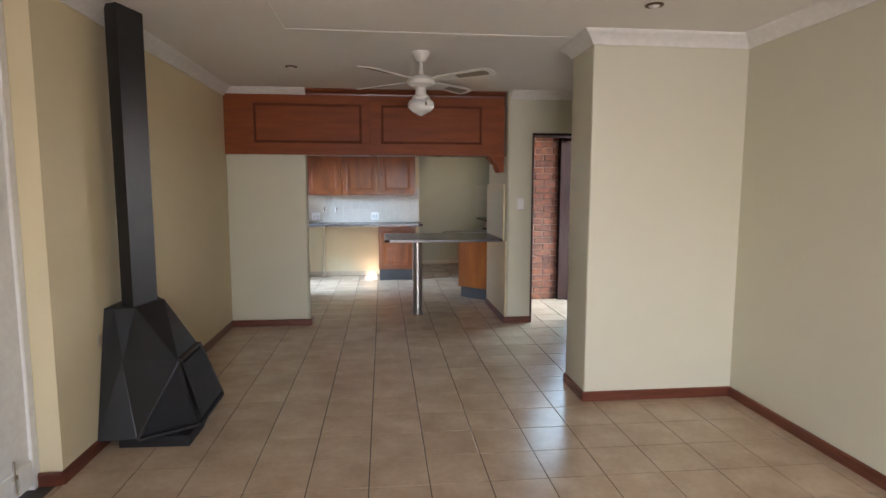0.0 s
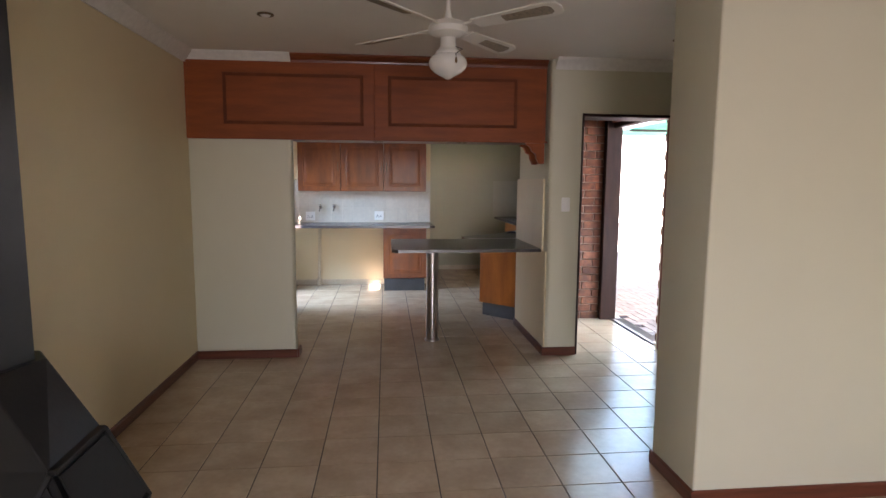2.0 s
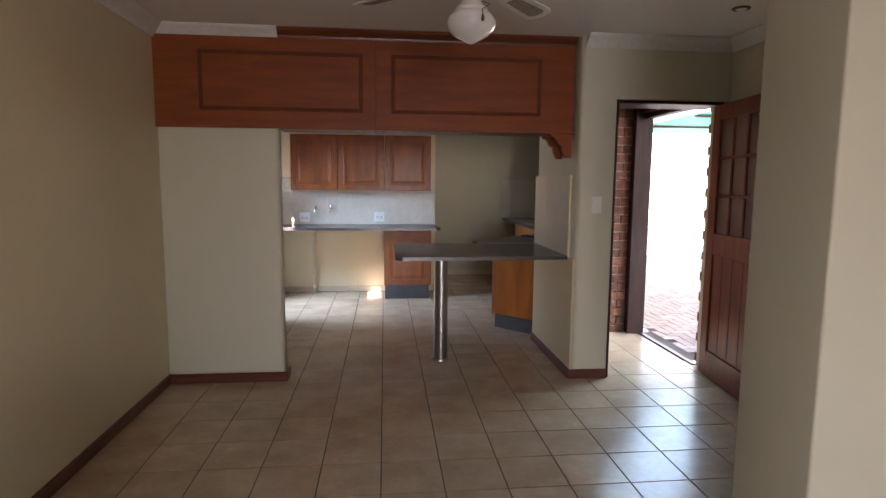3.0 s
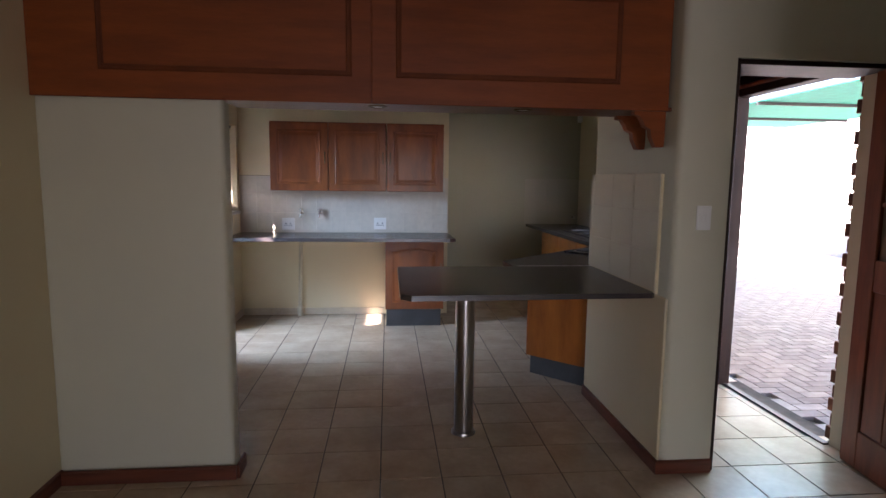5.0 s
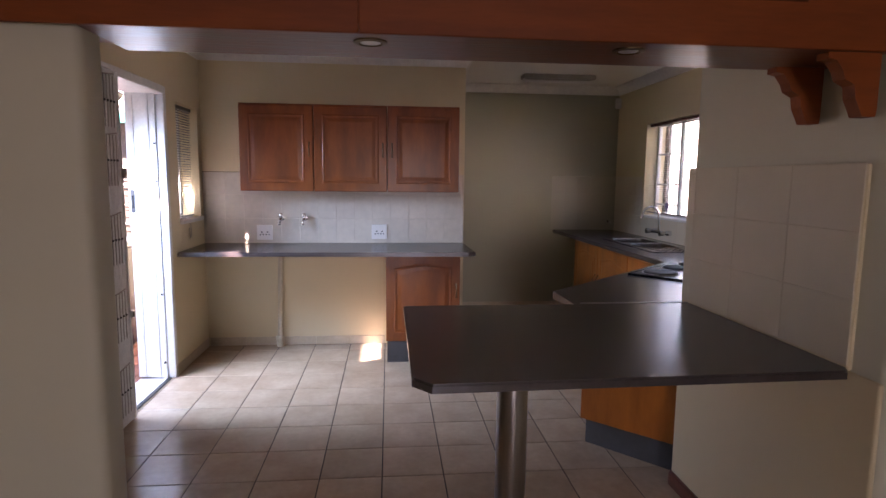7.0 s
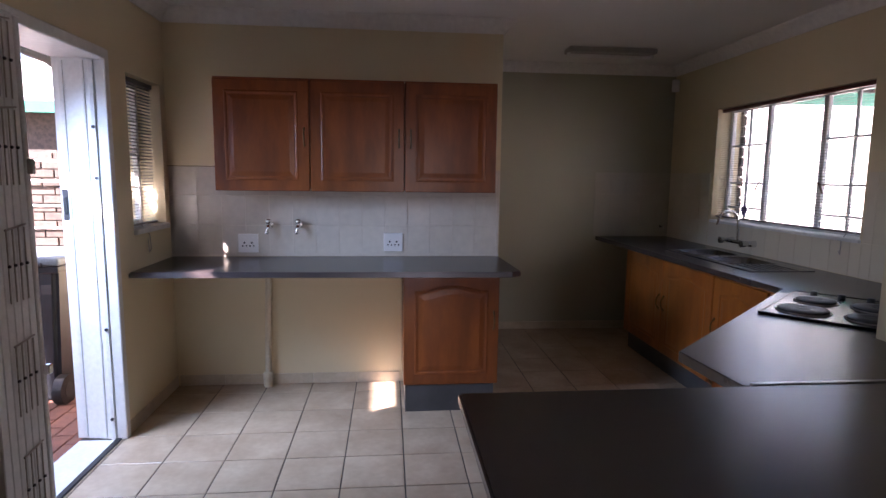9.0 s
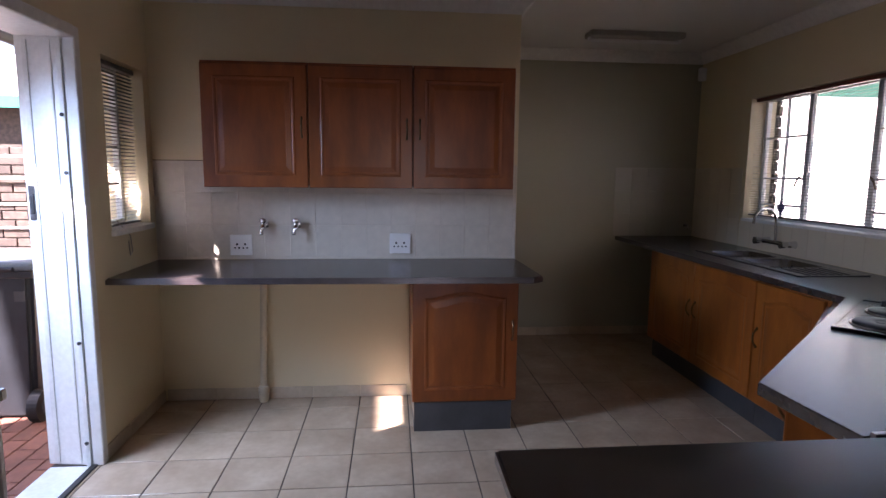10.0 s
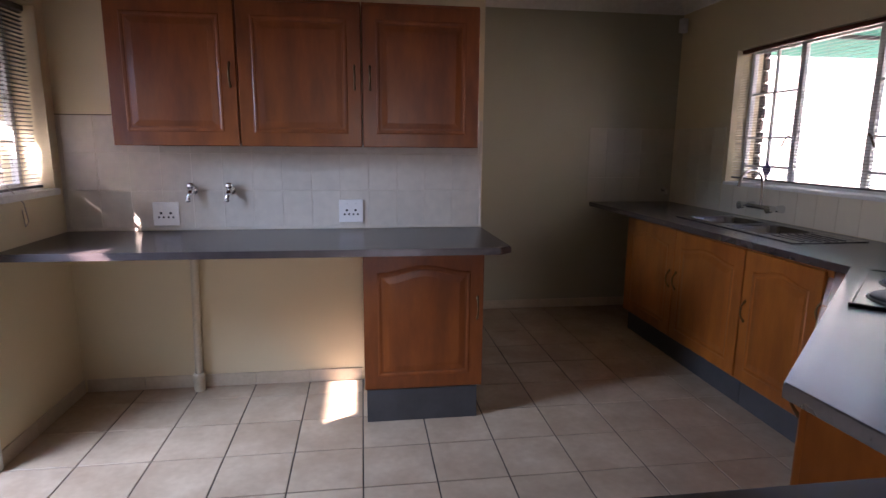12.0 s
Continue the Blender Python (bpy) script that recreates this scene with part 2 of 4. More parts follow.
def part(name, bm, material, parent, label="", smooth=False, at=None):
    """One mesh under a thing or part; bm is in world places, at is the part's own origin."""
    here = Vector(at) if at else ORIGIN[parent.name]
    bmesh.ops.translate(bm, verts=bm.verts, vec=-here)
    ob = new(name, mesh_of(name, bm, material, smooth))
    ob.parent = parent
    ob.location = here - ORIGIN[parent.name]
    ORIGIN[ob.name] = here
    return tagged(ob, label)


def solid(name, bm, material, label="", category="", kind="structure", smooth=False):
    ob = new(name, mesh_of(name, bm, material, smooth))
    ORIGIN[ob.name] = Vector((0, 0, 0))
    return tagged(ob, label, category, kind=kind)


def solid_thing(name, bm, material, at, label, category, group="", smooth=False):
    bmesh.ops.translate(bm, verts=bm.verts, vec=-Vector(at))
    ob = new(name, mesh_of(name, bm, material, smooth))
    ob.location = at
    ORIGIN[ob.name] = Vector(at)
    return tagged(ob, label, category, group)

# ---- structure ----
H = 2.485
WX, EX, KEX = -1.56, 2.49, 2.56
NY, PY = 9.52, 10.85


def wall_with_holes(name, axis, face, back, lo, hi, top, holes, material, label):
    """A straight wall between face and back, along an axis, with holes (lo, hi, z0, z1)."""
    us = sorted({lo, hi, *[h[0] for h in holes], *[h[1] for h in holes]})
    zs = sorted({0.0, top, *[max(h[2], 0.0) for h in holes], *[h[3] for h in holes]})
    bm, pts = B(), {}

    def vert(u, z, d):
        if (u, z, d) not in pts:
            pts[u, z, d] = bm.verts.new((d, u, z) if axis == "y" else (u, d, z))
        return pts[u, z, d]

    def filled(i, k):
        if not (0 <= i < len(us) - 1 and 0 <= k < len(zs) - 1):
            return False
        u, z = (us[i] + us[i + 1]) / 2, (zs[k] + zs[k + 1]) / 2
        return not any(a < u < b and c < z < d for a, b, c, d in holes)
    for i in range(len(us) - 1):
        for k in range(len(zs) - 1):
            if filled(i, k):
                u0, u1, z0, z1 = us[i], us[i + 1], zs[k], zs[k + 1]
                for d in (face, back):
                    bm.faces.new([vert(u, z, d) for u, z in ((u0, z0), (u1, z0), (u1, z1), (u0, z1))])
                for di, dk, a, b in ((-1, 0, (u0, z0), (u0, z1)), (1, 0, (u1, z0), (u1, z1)), (0, -1, (u0, z0), (u1, z0)), (0, 1, (u0, z1), (u1, z1))):
                    if not filled(i + di, k + dk):
                        bm.faces.new([vert(*a, face), vert(*b, face), vert(*b, back), vert(*a, back)])
    bmesh.ops.recalc_face_normals(bm, faces=bm.faces)
    return solid(name, bm, material, label, "wall")


wall_w = wall_with_holes("wall_west", "y", WX, -1.79, 2.86, PY + 0.2, 2.62, [(7.98, 8.762, -1, 2.04), (8.975, 9.445, 1.13, 2.0)], KWALL, "cream painted wall with a door and a small window")
wall_with_holes("wall_west_front", "y", -1.60, -1.79, -2.6, 2.86, 2.62, [(1.96, 2.86, -1, 2.44)], WALL, "beige painted wall with a patio opening")
# unseen wall; its window is assumed, an opening for the fill lamp
wall_with_holes("wall_south", "x", -2.4, -2.6, -1.79, 2.75, 2.62, [(-0.53, 1.23, 0.3, 2.15)], WALL, "unseen beige painted wall with an assumed wide window")
wall_with_holes("wall_east", "y", EX, 2.75, -2.4, 6.2, 2.62, [], WALL, "beige painted wall of the living room")
solid("wall_kitchen_east_thin", box(B(), 2.50, 7.42, 0, 2.535, 7.90, 2.62), KWALL, "cream painted kitchen wall", "wall")
wall_e = wall_with_holes("wall_kitchen_east", "y", KEX, 2.765, 7.90, PY + 0.2, 2.62, [(8.60, 10.12, 1.12, 2.02)], KWALL, "cream painted kitchen wall with a wide window")
wall_n = solid("wall_north", box(box(B(), WX, NY, 0, 0.648, 9.68, 2.62), 0.48, 9.68, 0, 0.648, PY, 2.62), KWALL, "cream painted kitchen end wall", "wall")
wall_p = solid("wall_pantry", box(B(), 0.48, PY, 0, KEX, PY + 0.2, 2.62), SHADED_OLIVE, "olive wall of the dim kitchen corner, its colour darkened for shade", "wall")


def rounded_block(x0, y0, x1, y1, z1, r=0.025, top=0):
    bm = B()
    made = bmesh.ops.create_cube(bm, size=1, matrix=Matrix.Translation(((x0 + x1) / 2, (y0 + y1) / 2, z1 / 2)) @ Matrix.Diagonal((x1 - x0, y1 - y0, z1, 1)))
    edges = [e for e in bm.edges if abs(e.verts[0].co.z - e.verts[1].co.z) > 0.5 and e.verts[0].co.x < 1.6]
    bmesh.ops.bevel(bm, geom=edges, offset=r, segments=4, affect="EDGES", profile=0.5)
    return bm


STUB_B = 6.205
solid("wall_stub", rounded_block(WX - 0.01, 6.085, -0.755, STUB_B, 2.62), WALL, "beige painted stub wall beside the kitchen", "wall", smooth=True)
solid("wall_centre_end", box(B(), 1.60, 7.062, 0, 1.655, 7.42, 2.62), KWALL, "cream painted wall end behind the hob", "wall")
wall_c = solid("wall_centre", rounded_block(1.368, 5.965, 1.632, 7.06, 2.62, 0.035), WALL, "beige painted wall between kitchen and entrance", "wall", smooth=True)
solid("pier", rounded_block(1.415, 3.66, 2.56, 4.07, 2.62, 0.012), WALL, "beige painted broad wall pier", "wall", smooth=True)
solid("wall_lintel", box(B(), 1.625, 5.966, 2.055, 2.60, 6.28, 2.62), WALL, "beige painted wall over the front door", "wall")
solid("wall_door_side", box(B(), 2.5, 5.975, 0, 2.75, 6.2, 2.62), BRICK, "face brick corner beside the front door", "wall")
solid("ceiling", box(B(), -1.8, -2.6, H, 2.85, PY + 0.2, 2.62), CEIL, "white painted board ceiling", "ceiling")
solid("roof_cover", box(B(), -2.0, -3.4, 2.64, 3.1, 11.4, 2.72), ROOF, "low roof sheet over the house", "roof")

solid("wall_tile_backing", box(box(B(), 1.352, 6.088, 0.90, 1.3675, 7.058, 1.512, 0.004), 1.352, 5.974, 0, 1.3675, 7.058, 0.8995, 0.008, 2), KWALL, "cream plaster backing proud of the wall behind the bar", "tile bed")

# ceiling joint strips, cornices
bm = box(B(), -0.57, 3.81, H - 0.005, 1.4, 3.85, H - 0.001)
box(bm, -0.61, 0.2, H - 0.005, -0.57, 3.85, H - 0.001)
solid("ceiling_trim", bm, CEIL, "flat white cover strips on the ceiling boards", "ceiling strip")


def cornice(name, pts, closed=False):
    """A coved cornice along a line of wall corners with its room on the left-hand side."""
    prof = [(0, -0.085), (0.012, -0.085), (0.018, -0.07), (0.035, -0.05), (0.06, -0.028), (0.078, -0.018), (0.085, -0.006), (0.085, 0)]
    bm = B()
    rings = []
    n = len(pts)
    for k, p in enumerate(pts):
        p = Vector(p)
        d0 = (p - Vector(pts[k - 1])).normalized() if k else None
        d1 = (Vector(pts[k + 1]) - p).normalized() if k < n - 1 else None
        if d0 is None:
            d0 = d1
        if d1 is None:
            d1 = d0
        n0, n1 = Vector((-d0.y, d0.x)), Vector((-d1.y, d1.x))
        m = (n0 + n1) / (1 + n0.dot(n1))
        rings.append([bm.verts.new((p.x + m.x * u, p.y + m.y * u, H + w)) for u, w in prof])
    for a, b in zip(rings, rings[1:]):
        for k in range(len(prof) - 1):
            bm.faces.new((a[k], b[k], b[k + 1], a[k + 1]))
    bmesh.ops.recalc_face_normals(bm, faces=bm.faces)
    return solid(name, bm, CORN, "white coved cornice", "cornice", smooth=True)


cornice("cornice_living", [(-0.74, 6.085), (WX, 6.085), (WX, 2.86), (-1.6, 2.86), (-1.6, -2.4), (EX, -2.4), (EX, 3.66), (1.415, 3.66), (1.415, 4.07), (EX, 4.07), (EX, 5.966), (1.39, 5.966)])
cornice("cornice_kitchen", [(1.37, 6.35), (1.37, 7.06), (1.60, 7.06), (1.60, 7.42), (KEX, 7.42), (KEX, PY), (0.64, PY), (0.64, NY), (WX, NY), (WX, 6.205), (-0.755, 6.205)])


def baseboard(pts):
    bm = B()
    for a, b in zip(pts, pts[1:]):
        a, b = Vector(a), Vector(b)
        d = (b - a).normalized()
        nn = Vector((-d.y, d.x)) * 0.014
        q = [a, b, b + nn, a + nn]
        q2 = [a, b, b + nn * 0.5, a + nn * 0.5]
        lo = [bm.verts.new((p.x, p.y, 0.002)) for p in q]
        mid = [bm.verts.new((p.x, p.y, 0.062)) for p in q]
        hi = [bm.verts.new((p.x, p.y, 0.07)) for p in q2]
        for r, s in ((lo, mid), (mid, hi)):
            for k in range(4):
                bm.faces.new((r[k], r[(k + 1) % 4], s[(k + 1) % 4], s[k]))
        bm.faces.new(hi)
    bmesh.ops.recalc_face_normals(bm, faces=bm.faces)
    return bm


solid("baseboard_west", baseboard([(-0.741, 6.205), (-0.741, 6.071), (-1.584, 6.071)]), BASEB, "reddish brown wooden baseboard", "baseboard")
solid("baseboard_left", baseboard([(WX, 6.085), (WX, 2.846), (-1.71, 2.846)]), BASEB, "reddish brown wooden baseboard", "baseboard")
solid("baseboard_east", baseboard([(EX, -2.4), (EX, 3.66), (1.40, 3.66)]), BASEB, "reddish brown wooden baseboard", "baseboard")
solid("baseboard_pier", baseboard([(1.415, 3.646), (1.415, 4.07), (EX, 4.07)]), BASEB, "reddish brown wooden baseboard", "baseboard")
solid("baseboard_centre", baseboard([(1.632, 5.965), (1.338, 5.965)]), BASEB, "reddish brown wooden baseboard", "baseboard")
solid("baseboard_centre_side", baseboard([(1.351, 5.966), (1.351, 7.05)]), BASEB, "reddish brown wooden baseboard", "baseboard")

# ground outside
ground = solid("ground", box(B(), -400, -400, -0.5, 400, 400, -0.13), SAND, "sandy ground round the house", "ground")
solid("floor", box(B(), -1.8, -2.6, -0.13, 2.62, PY + 0.1, -0.004), GROUT, "dark grouted bed of the tiled floor", "floor")

# ---- kitchen bulkhead ----
bulk = thing("bulkhead_cabinet", (-0.09, 6.06, 1.815), "reddish stained wooden bulkhead with two framed panels over the kitchen opening", "bulkhead")
part("body", box(B(), -1.56, 6.065, 1.83, 1.348, 6.335, 2.44), BULK, bulk)
part("soffit", box(B(), -0.752, 6.06, 1.812, 1.369, 6.34, 1.83), SOFF, bulk, "glossy dark stained underside board")
part("fascia_board", box(B(), -1.56, 6.052, 1.812, -0.082, 6.065, 2.42, 0.002), BULK, bulk)
part("fascia_board", box(B(), -0.079, 6.052, 1.812, 1.348, 6.065, 2.42, 0.002), BULK, bulk)


def moulding_frame(x0, z0, x1, z1, y, w=0.026, d=0.0035):
    bm = B()
    prof = [(0, 0), (0.2, 1), (0.55, 0.6), (0.8, 0.9), (1, 0)]
    rings = []
    for u, v in prof:
        k = u * w
        rings.append([bm.verts.new(p) for p in ((x0 + k, y - v * d, z0 + k), (x1 - k, y - v * d, z0 + k), (x1 - k, y - v * d, z1 - k), (x0 + k, y - v * d, z1 - k))])
    for a, b in zip(rings, rings[1:]):
        for k in range(4):
            bm.faces.new((a[k], a[(k + 1) % 4], b[(k + 1) % 4], b[k]))
    bmesh.ops.recalc_face_normals(bm, faces=bm.faces)
    return bm


part("panel_moulding", moulding_frame(-1.27, 1.93, -0.17, 2.33, 6.052), MOULD, bulk, "dark routed panel moulding")
part("panel_moulding", moulding_frame(0.03, 1.93, 1.10, 2.33, 6.052), MOULD, bulk, "dark routed panel moulding")
prof = [(6.065, 2.42), (6.047, 2.42), (6.045, 2.435), (6.03, 2.45), (6.012, 2.46), (6.0, 2.474), (6.0, 2.482), (6.065, 2.482)]
part("crown_moulding", prism(B(), prof, "x", -0.74, 1.348), BULKD, bulk, "dark stained crown moulding")
for y in (6.075, 6.285):
    pf = [(1.348, 1.812), (1.19, 1.812), (1.19, 1.795), (1.215, 1.79), (1.235, 1.765), (1.245, 1.74), (1.275, 1.725), (1.28, 1.69), (1.295, 1.66), (1.305, 1.64), (1.345, 1.64), (1.348, 1.66)]
    part("corbel", prism(B(), pf, "y", y, y + 0.045), BULK, bulk)
for x in (-0.055, 0.65):
    lt = thing("recessed_downlight", (x, 6.14, 1.812), "small round recessed downlight in the bulkhead underside", "downlight", "downlights in the bulkhead")
    bm = lathe(B(), [(0.045, 0.0), (0.045, -0.004), (0.033, -0.006), (0.028, -0.002)], (x, 6.14, 1.812), 28)
    part("ring", bm, BRASS, lt, smooth=True)
    part("lamp_face", cyl(B(), (x, 6.14, 1.811), (x, 6.14, 1.8085), 0.027), SWITCH, lt)

# ---- breakfast bar ----


def bar_top():
    bm = B()
    pts = [(0.055, 6.98), (0.055, 6.085), (0.107, 6.026), (1.325, 6.058), (1.348, 6.085), (1.348, 6.98)]
    prism(bm, pts, "z", 0.886, 0.912)
    bmesh.ops.bevel(bm, geom=[e for e in bm.edges if all(v.co.z > 0.9 for v in e.verts)], offset=0.006, segments=2, affect="EDGES")
    return bm


bar = thing("breakfast_bar", (0.435, 6.51, 0), "dark slate laminate breakfast bar on a steel post", "bar counter")
part("bar_top", bar_top(), TOP, bar)
part("post", cyl(B(), (0.435, 6.51, 0.02), (0.435, 6.51, 0.885), 0.056, n=40), STEEL, bar, "brushed steel round post", True)
part("foot_ring", lathe(B(), [(0.057, 0.02), (0.066, 0.018), (0.072, 0.006), (0.072, 0.001)], (0.435, 6.51, 0)), STEEL, bar, smooth=True)

# ---- hob counter and its cabinets ----


def slab(pts, z0, z1, r=0.006):
    bm = prism(B(), pts, "z", z0, z1)
    bmesh.ops.bevel(bm, geom=[e for e in bm.edges if all(v.co.z > z1 - 0.001 for v in e.verts)], offset=r, segments=2, affect="EDGES")
    return bm


worktop = thing("worktop", (1.9, 8.2, 0.868), "dark slate laminate corner worktop along the window wall", "worktop")
BOWLS = ((9.08, 9.40), (9.49, 9.81))
BX0, BX1 = 2.10, 2.42
bm, rim = B(), []
for loop in ([(0.83, 6.999), (1.348, 6.999), (1.348, 7.066), (1.598, 7.066), (1.598, 7.425), (2.495, 7.425), (2.495, 7.905), (2.557, 7.905), (2.557, 10.845), (1.845, 10.845), (1.885, 8.29), (0.812, 7.312)],
             *([(BX0, a), (BX1, a), (BX1, b), (BX0, b)] for a, b in BOWLS)):
    vs = [bm.verts.new((x, y, 0.868)) for x, y in loop]
    rim += [bm.edges.new((vs[k - 1], vs[k])) for k in range(len(vs))]
bmesh.ops.triangle_fill(bm, use_beauty=True, edges=rim)
up = bmesh.ops.extrude_face_region(bm, geom=bm.faces[:])
bmesh.ops.translate(bm, verts=[v for v in up["geom"] if isinstance(v, bmesh.types.BMVert)], vec=(0, 0, 0.034))
bmesh.ops.recalc_face_normals(bm, faces=bm.faces)
bmesh.ops.bevel(bm, geom=[e for e in bm.edges if all(v.co.z > 0.9 for v in e.verts) and any(abs(f.normal.z) < 0.5 for f in e.link_faces)], offset=0.003, segments=2, affect="EDGES")
part("top", bm, TOP, worktop)
part("seam_strip", box(B(), 0.845, 6.985, 0.88, 1.343, 6.9975, 0.9135), STEEL, worktop, "thin metal joint strip")


def door_bm(w, h, arch=False, t=0.02):
    """A panelled cabinet door in its own axes: x across, z up, front towards -y."""
    bm = box(B(), 0, 0, 0, w, t, h, 0.003)
    return bm


def panel_bm(w, h, arch=False, m=0.065):
    """Raised field with routed edge, arched at the top when asked."""
    def outline(k):
        x0, x1, z0, z1 = m + k, w - m - k, m + k, h - m - k
        pts = [(x0, z0), (x1, z0)]
        if arch:
            for i in range(13):
                u = i / 12
                x = x1 + (x0 - x1) * u
                lift = 0.5 - 0.5 * math.cos(2 * math.pi * u)
                pts.append((x, z1 - 0.035 + 0.035 * lift))
        else:
            pts += [(x1, z1), (x0, z1)]
        return pts
    bm = B()
    rings = []
    for k, y in ((0, 0.0004), (0.006, -0.0022), (0.014, -0.0018), (0.02, 0.0002), (0.026, 0.0002), (0.055, -0.0035)):
        rings.append([bm.verts.new((x, y, z)) for x, z in outline(k)])
    for a, b in zip(rings, rings[1:]):
        for k in range(len(a)):
            bm.faces.new((a[k], a[(k + 1) % len(a)], b[(k + 1) % len(a)], b[k]))
    bm.faces.new(rings[-1])
    bmesh.ops.recalc_face_normals(bm, faces=bm.faces)
    return bm


def handle_bm():
    pts = [(0, -0.003, -0.016), (0, -0.004, -0.006), (0, -0.014, 0.006), (0, -0.023, 0.02), (0, -0.027, 0.045), (0, -0.023, 0.07), (0, -0.014, 0.084), (0, -0.004, 0.096), (0, -0.003, 0.106)]
    return tube(B(), pts, [0.003, 0.007, 0.005, 0.0045, 0.0055, 0.0045, 0.005, 0.007, 0.003], 8)


def cabinet_door(parent, m, w, h, material, arch, handle_x, handle_z):
    """A door with its panel and handle under a cabinet, placed by the matrix m in the world."""
    inv = Matrix.Translation(-ORIGIN[parent.name])
    d = new("door", mesh_of("door", door_bm(w, h), material))
    d.parent, d.matrix_basis = parent, inv @ m
    f = new("raised_panel", mesh_of("raised_panel", panel_bm(w, h, arch), material))
    f.parent = d
    k = new("handle", mesh_of("handle", handle_bm(), BRASS, True))
    tagged(k, "small aged brass handle")
    k.parent, k.location = d, (handle_x, 0, handle_z)
    return d


hcab = thing("hob_cabinet", (1.45, 7.9, 0), "honey oak corner base cabinet under the hob", "base cabinet")
part("body", prism(B(), [(1.47, 7.085), (1.597, 7.085), (1.597, 7.43), (2.49, 7.43), (2.49, 8.40), (1.93, 8.40), (1.05, 7.50)], "z", 0.15, 0.866), OAKL, hcab)
part("plinth", prism(B(), [(1.47, 7.115), (1.597, 7.115), (1.597, 7.43), (2.49, 7.43), (2.49, 8.40), (1.95, 8.40), (1.09, 7.52)], "z", 0.0, 0.149), PLINTH, hcab, "dark grey plinth")
ang = math.degrees(math.atan2(8.40 - 7.50, 1.93 - 1.05))
mdoor = Matrix.Translation((1.93, 8.40, 0.16)) @ pose(0, 0, 0, 0, 0, ang + 180)
cabinet_door(hcab, mdoor @ pose(0.10, -0.021, 0), 0.52, 0.69, OAKL, True, 0.04, 0.5)
cabinet_door(hcab, mdoor @ pose(0.63, -0.021, 0), 0.52, 0.69, OAKL, True, 0.48, 0.5)

for k, (y0, y1) in enumerate(((8.41, 8.94), (8.945, 10.25))):
    low = 0.866 if k == 0 else 0.70
    cab = thing("sink_cabinet", (2.25, (y0 + y1) / 2, 0), "honey oak base cabinet with arched panel doors under the window worktop", "base cabinet", "base cabinets under the window")
    bm = box(B(), 1.93, y0, 0.15, 2.55, y1, low)
    if k:
        box(bm, 1.93, y0, low, 1.948, y1, 0.866)
    part("body", bm, OAKL, cab)
    part("plinth", box(B(), 1.96, y0, 0, 2.55, y1, 0.149), PLINTH, cab, "dark grey plinth")
    turn = pose(0, 0, 0, 0, 0, -90)
    if k == 0:
        cabinet_door(cab, Matrix.Translation((1.909, y1 - 0.003, 0.16)) @ turn, 0.50, 0.69, OAKL, True, 0.035, 0.33)
    else:
        cabinet_door(cab, Matrix.Translation((1.909, y1 - 0.003, 0.16)) @ turn, 0.646, 0.69, OAKL, True, 0.612, 0.33)
        cabinet_door(cab, Matrix.Translation((1.909, y1 - 0.655, 0.16)) @ turn, 0.646, 0.69, OAKL, True, 0.035, 0.33)

# ---- left worktop, low cabinet, wall cabinets ----
wtop = thing("wall_worktop", (-0.4, 9.2, 0.868), "dark slate laminate worktop along the end wall", "worktop")
part("top", slab([(-1.559, 8.872), (0.60, 8.838), (0.662, 8.885), (0.647, 9.517), (-1.559, 9.517)], 0.868, 0.900), TOP, wtop)
part("support_batten", box(B(), -1.555, 9.49, 0.83, -0.04, 9.517, 0.867), KWALL, wtop, "cream painted batten")
lcab = thing("base_cabinet", (0.27, 9.25, 0), "varnished oak single-door base cabinet below the end worktop", "base cabinet")
part("body", box(B(), -0.03, 9.0, 0.17, 0.555, 9.515, 0.866), OAK, lcab)
part("plinth", box(B(), -0.02, 8.985, 0, 0.53, 9.515, 0.169), PLINTH, lcab, "dark grey scuffed plinth")
cabinet_door(lcab, Matrix.Translation((-0.030, 8.979, 0.172)), 0.584, 0.690, OAK, True, 0.553, 0.36)
for k, (x0, x1, hx) in enumerate(((-1.19, -0.612, 0.545), (-0.608, -0.022, 0.55), (-0.018, 0.57, 0.035))):
    uc = thing("wall_cabinet", ((x0 + x1) / 2, 9.4, 1.36), "varnished oak wall cabinet with a raised-panel door", "wall cabinet", "wall cabinets over the worktop")
    part("body", box(B(), x0, 9.285, 1.36, x1, 9.517, 2.04), OAK, uc)
    cabinet_door(uc, Matrix.Translation((x0 + 0.002, 9.262, 1.348)), x1 - x0 - 0.004, 0.676, OAK, False, hx, 0.29)

# ---- sink, hob, taps ----
hob = thing("hob", (1.85, 7.93, 0.902), "black enamel four-plate hob set in the worktop", "hob")
HM = pose(1.815, 7.81, 0, 0, 0, 41)


def on_hob(name, bm, material, label="", smooth=False):
    bmesh.ops.transform(bm, matrix=HM, verts=bm.verts)
    return part(name, bm, material, hob, label, smooth)


on_hob("tray", box(B(), -0.31, -0.25, 0.9025, 0.31, 0.25, 0.911, 0.004, 2), ENAMEL)
bm = B()
for a, b, c, d in ((-0.315, -0.255, 0.315, -0.245), (-0.315, 0.245, 0.315, 0.255), (-0.315, -0.245, -0.305, 0.245), (0.305, -0.245, 0.315, 0.245)):
    box(bm, a, b, 0.9022, c, d, 0.9135, 0.002)
on_hob("rim", bm, ENAMEL)
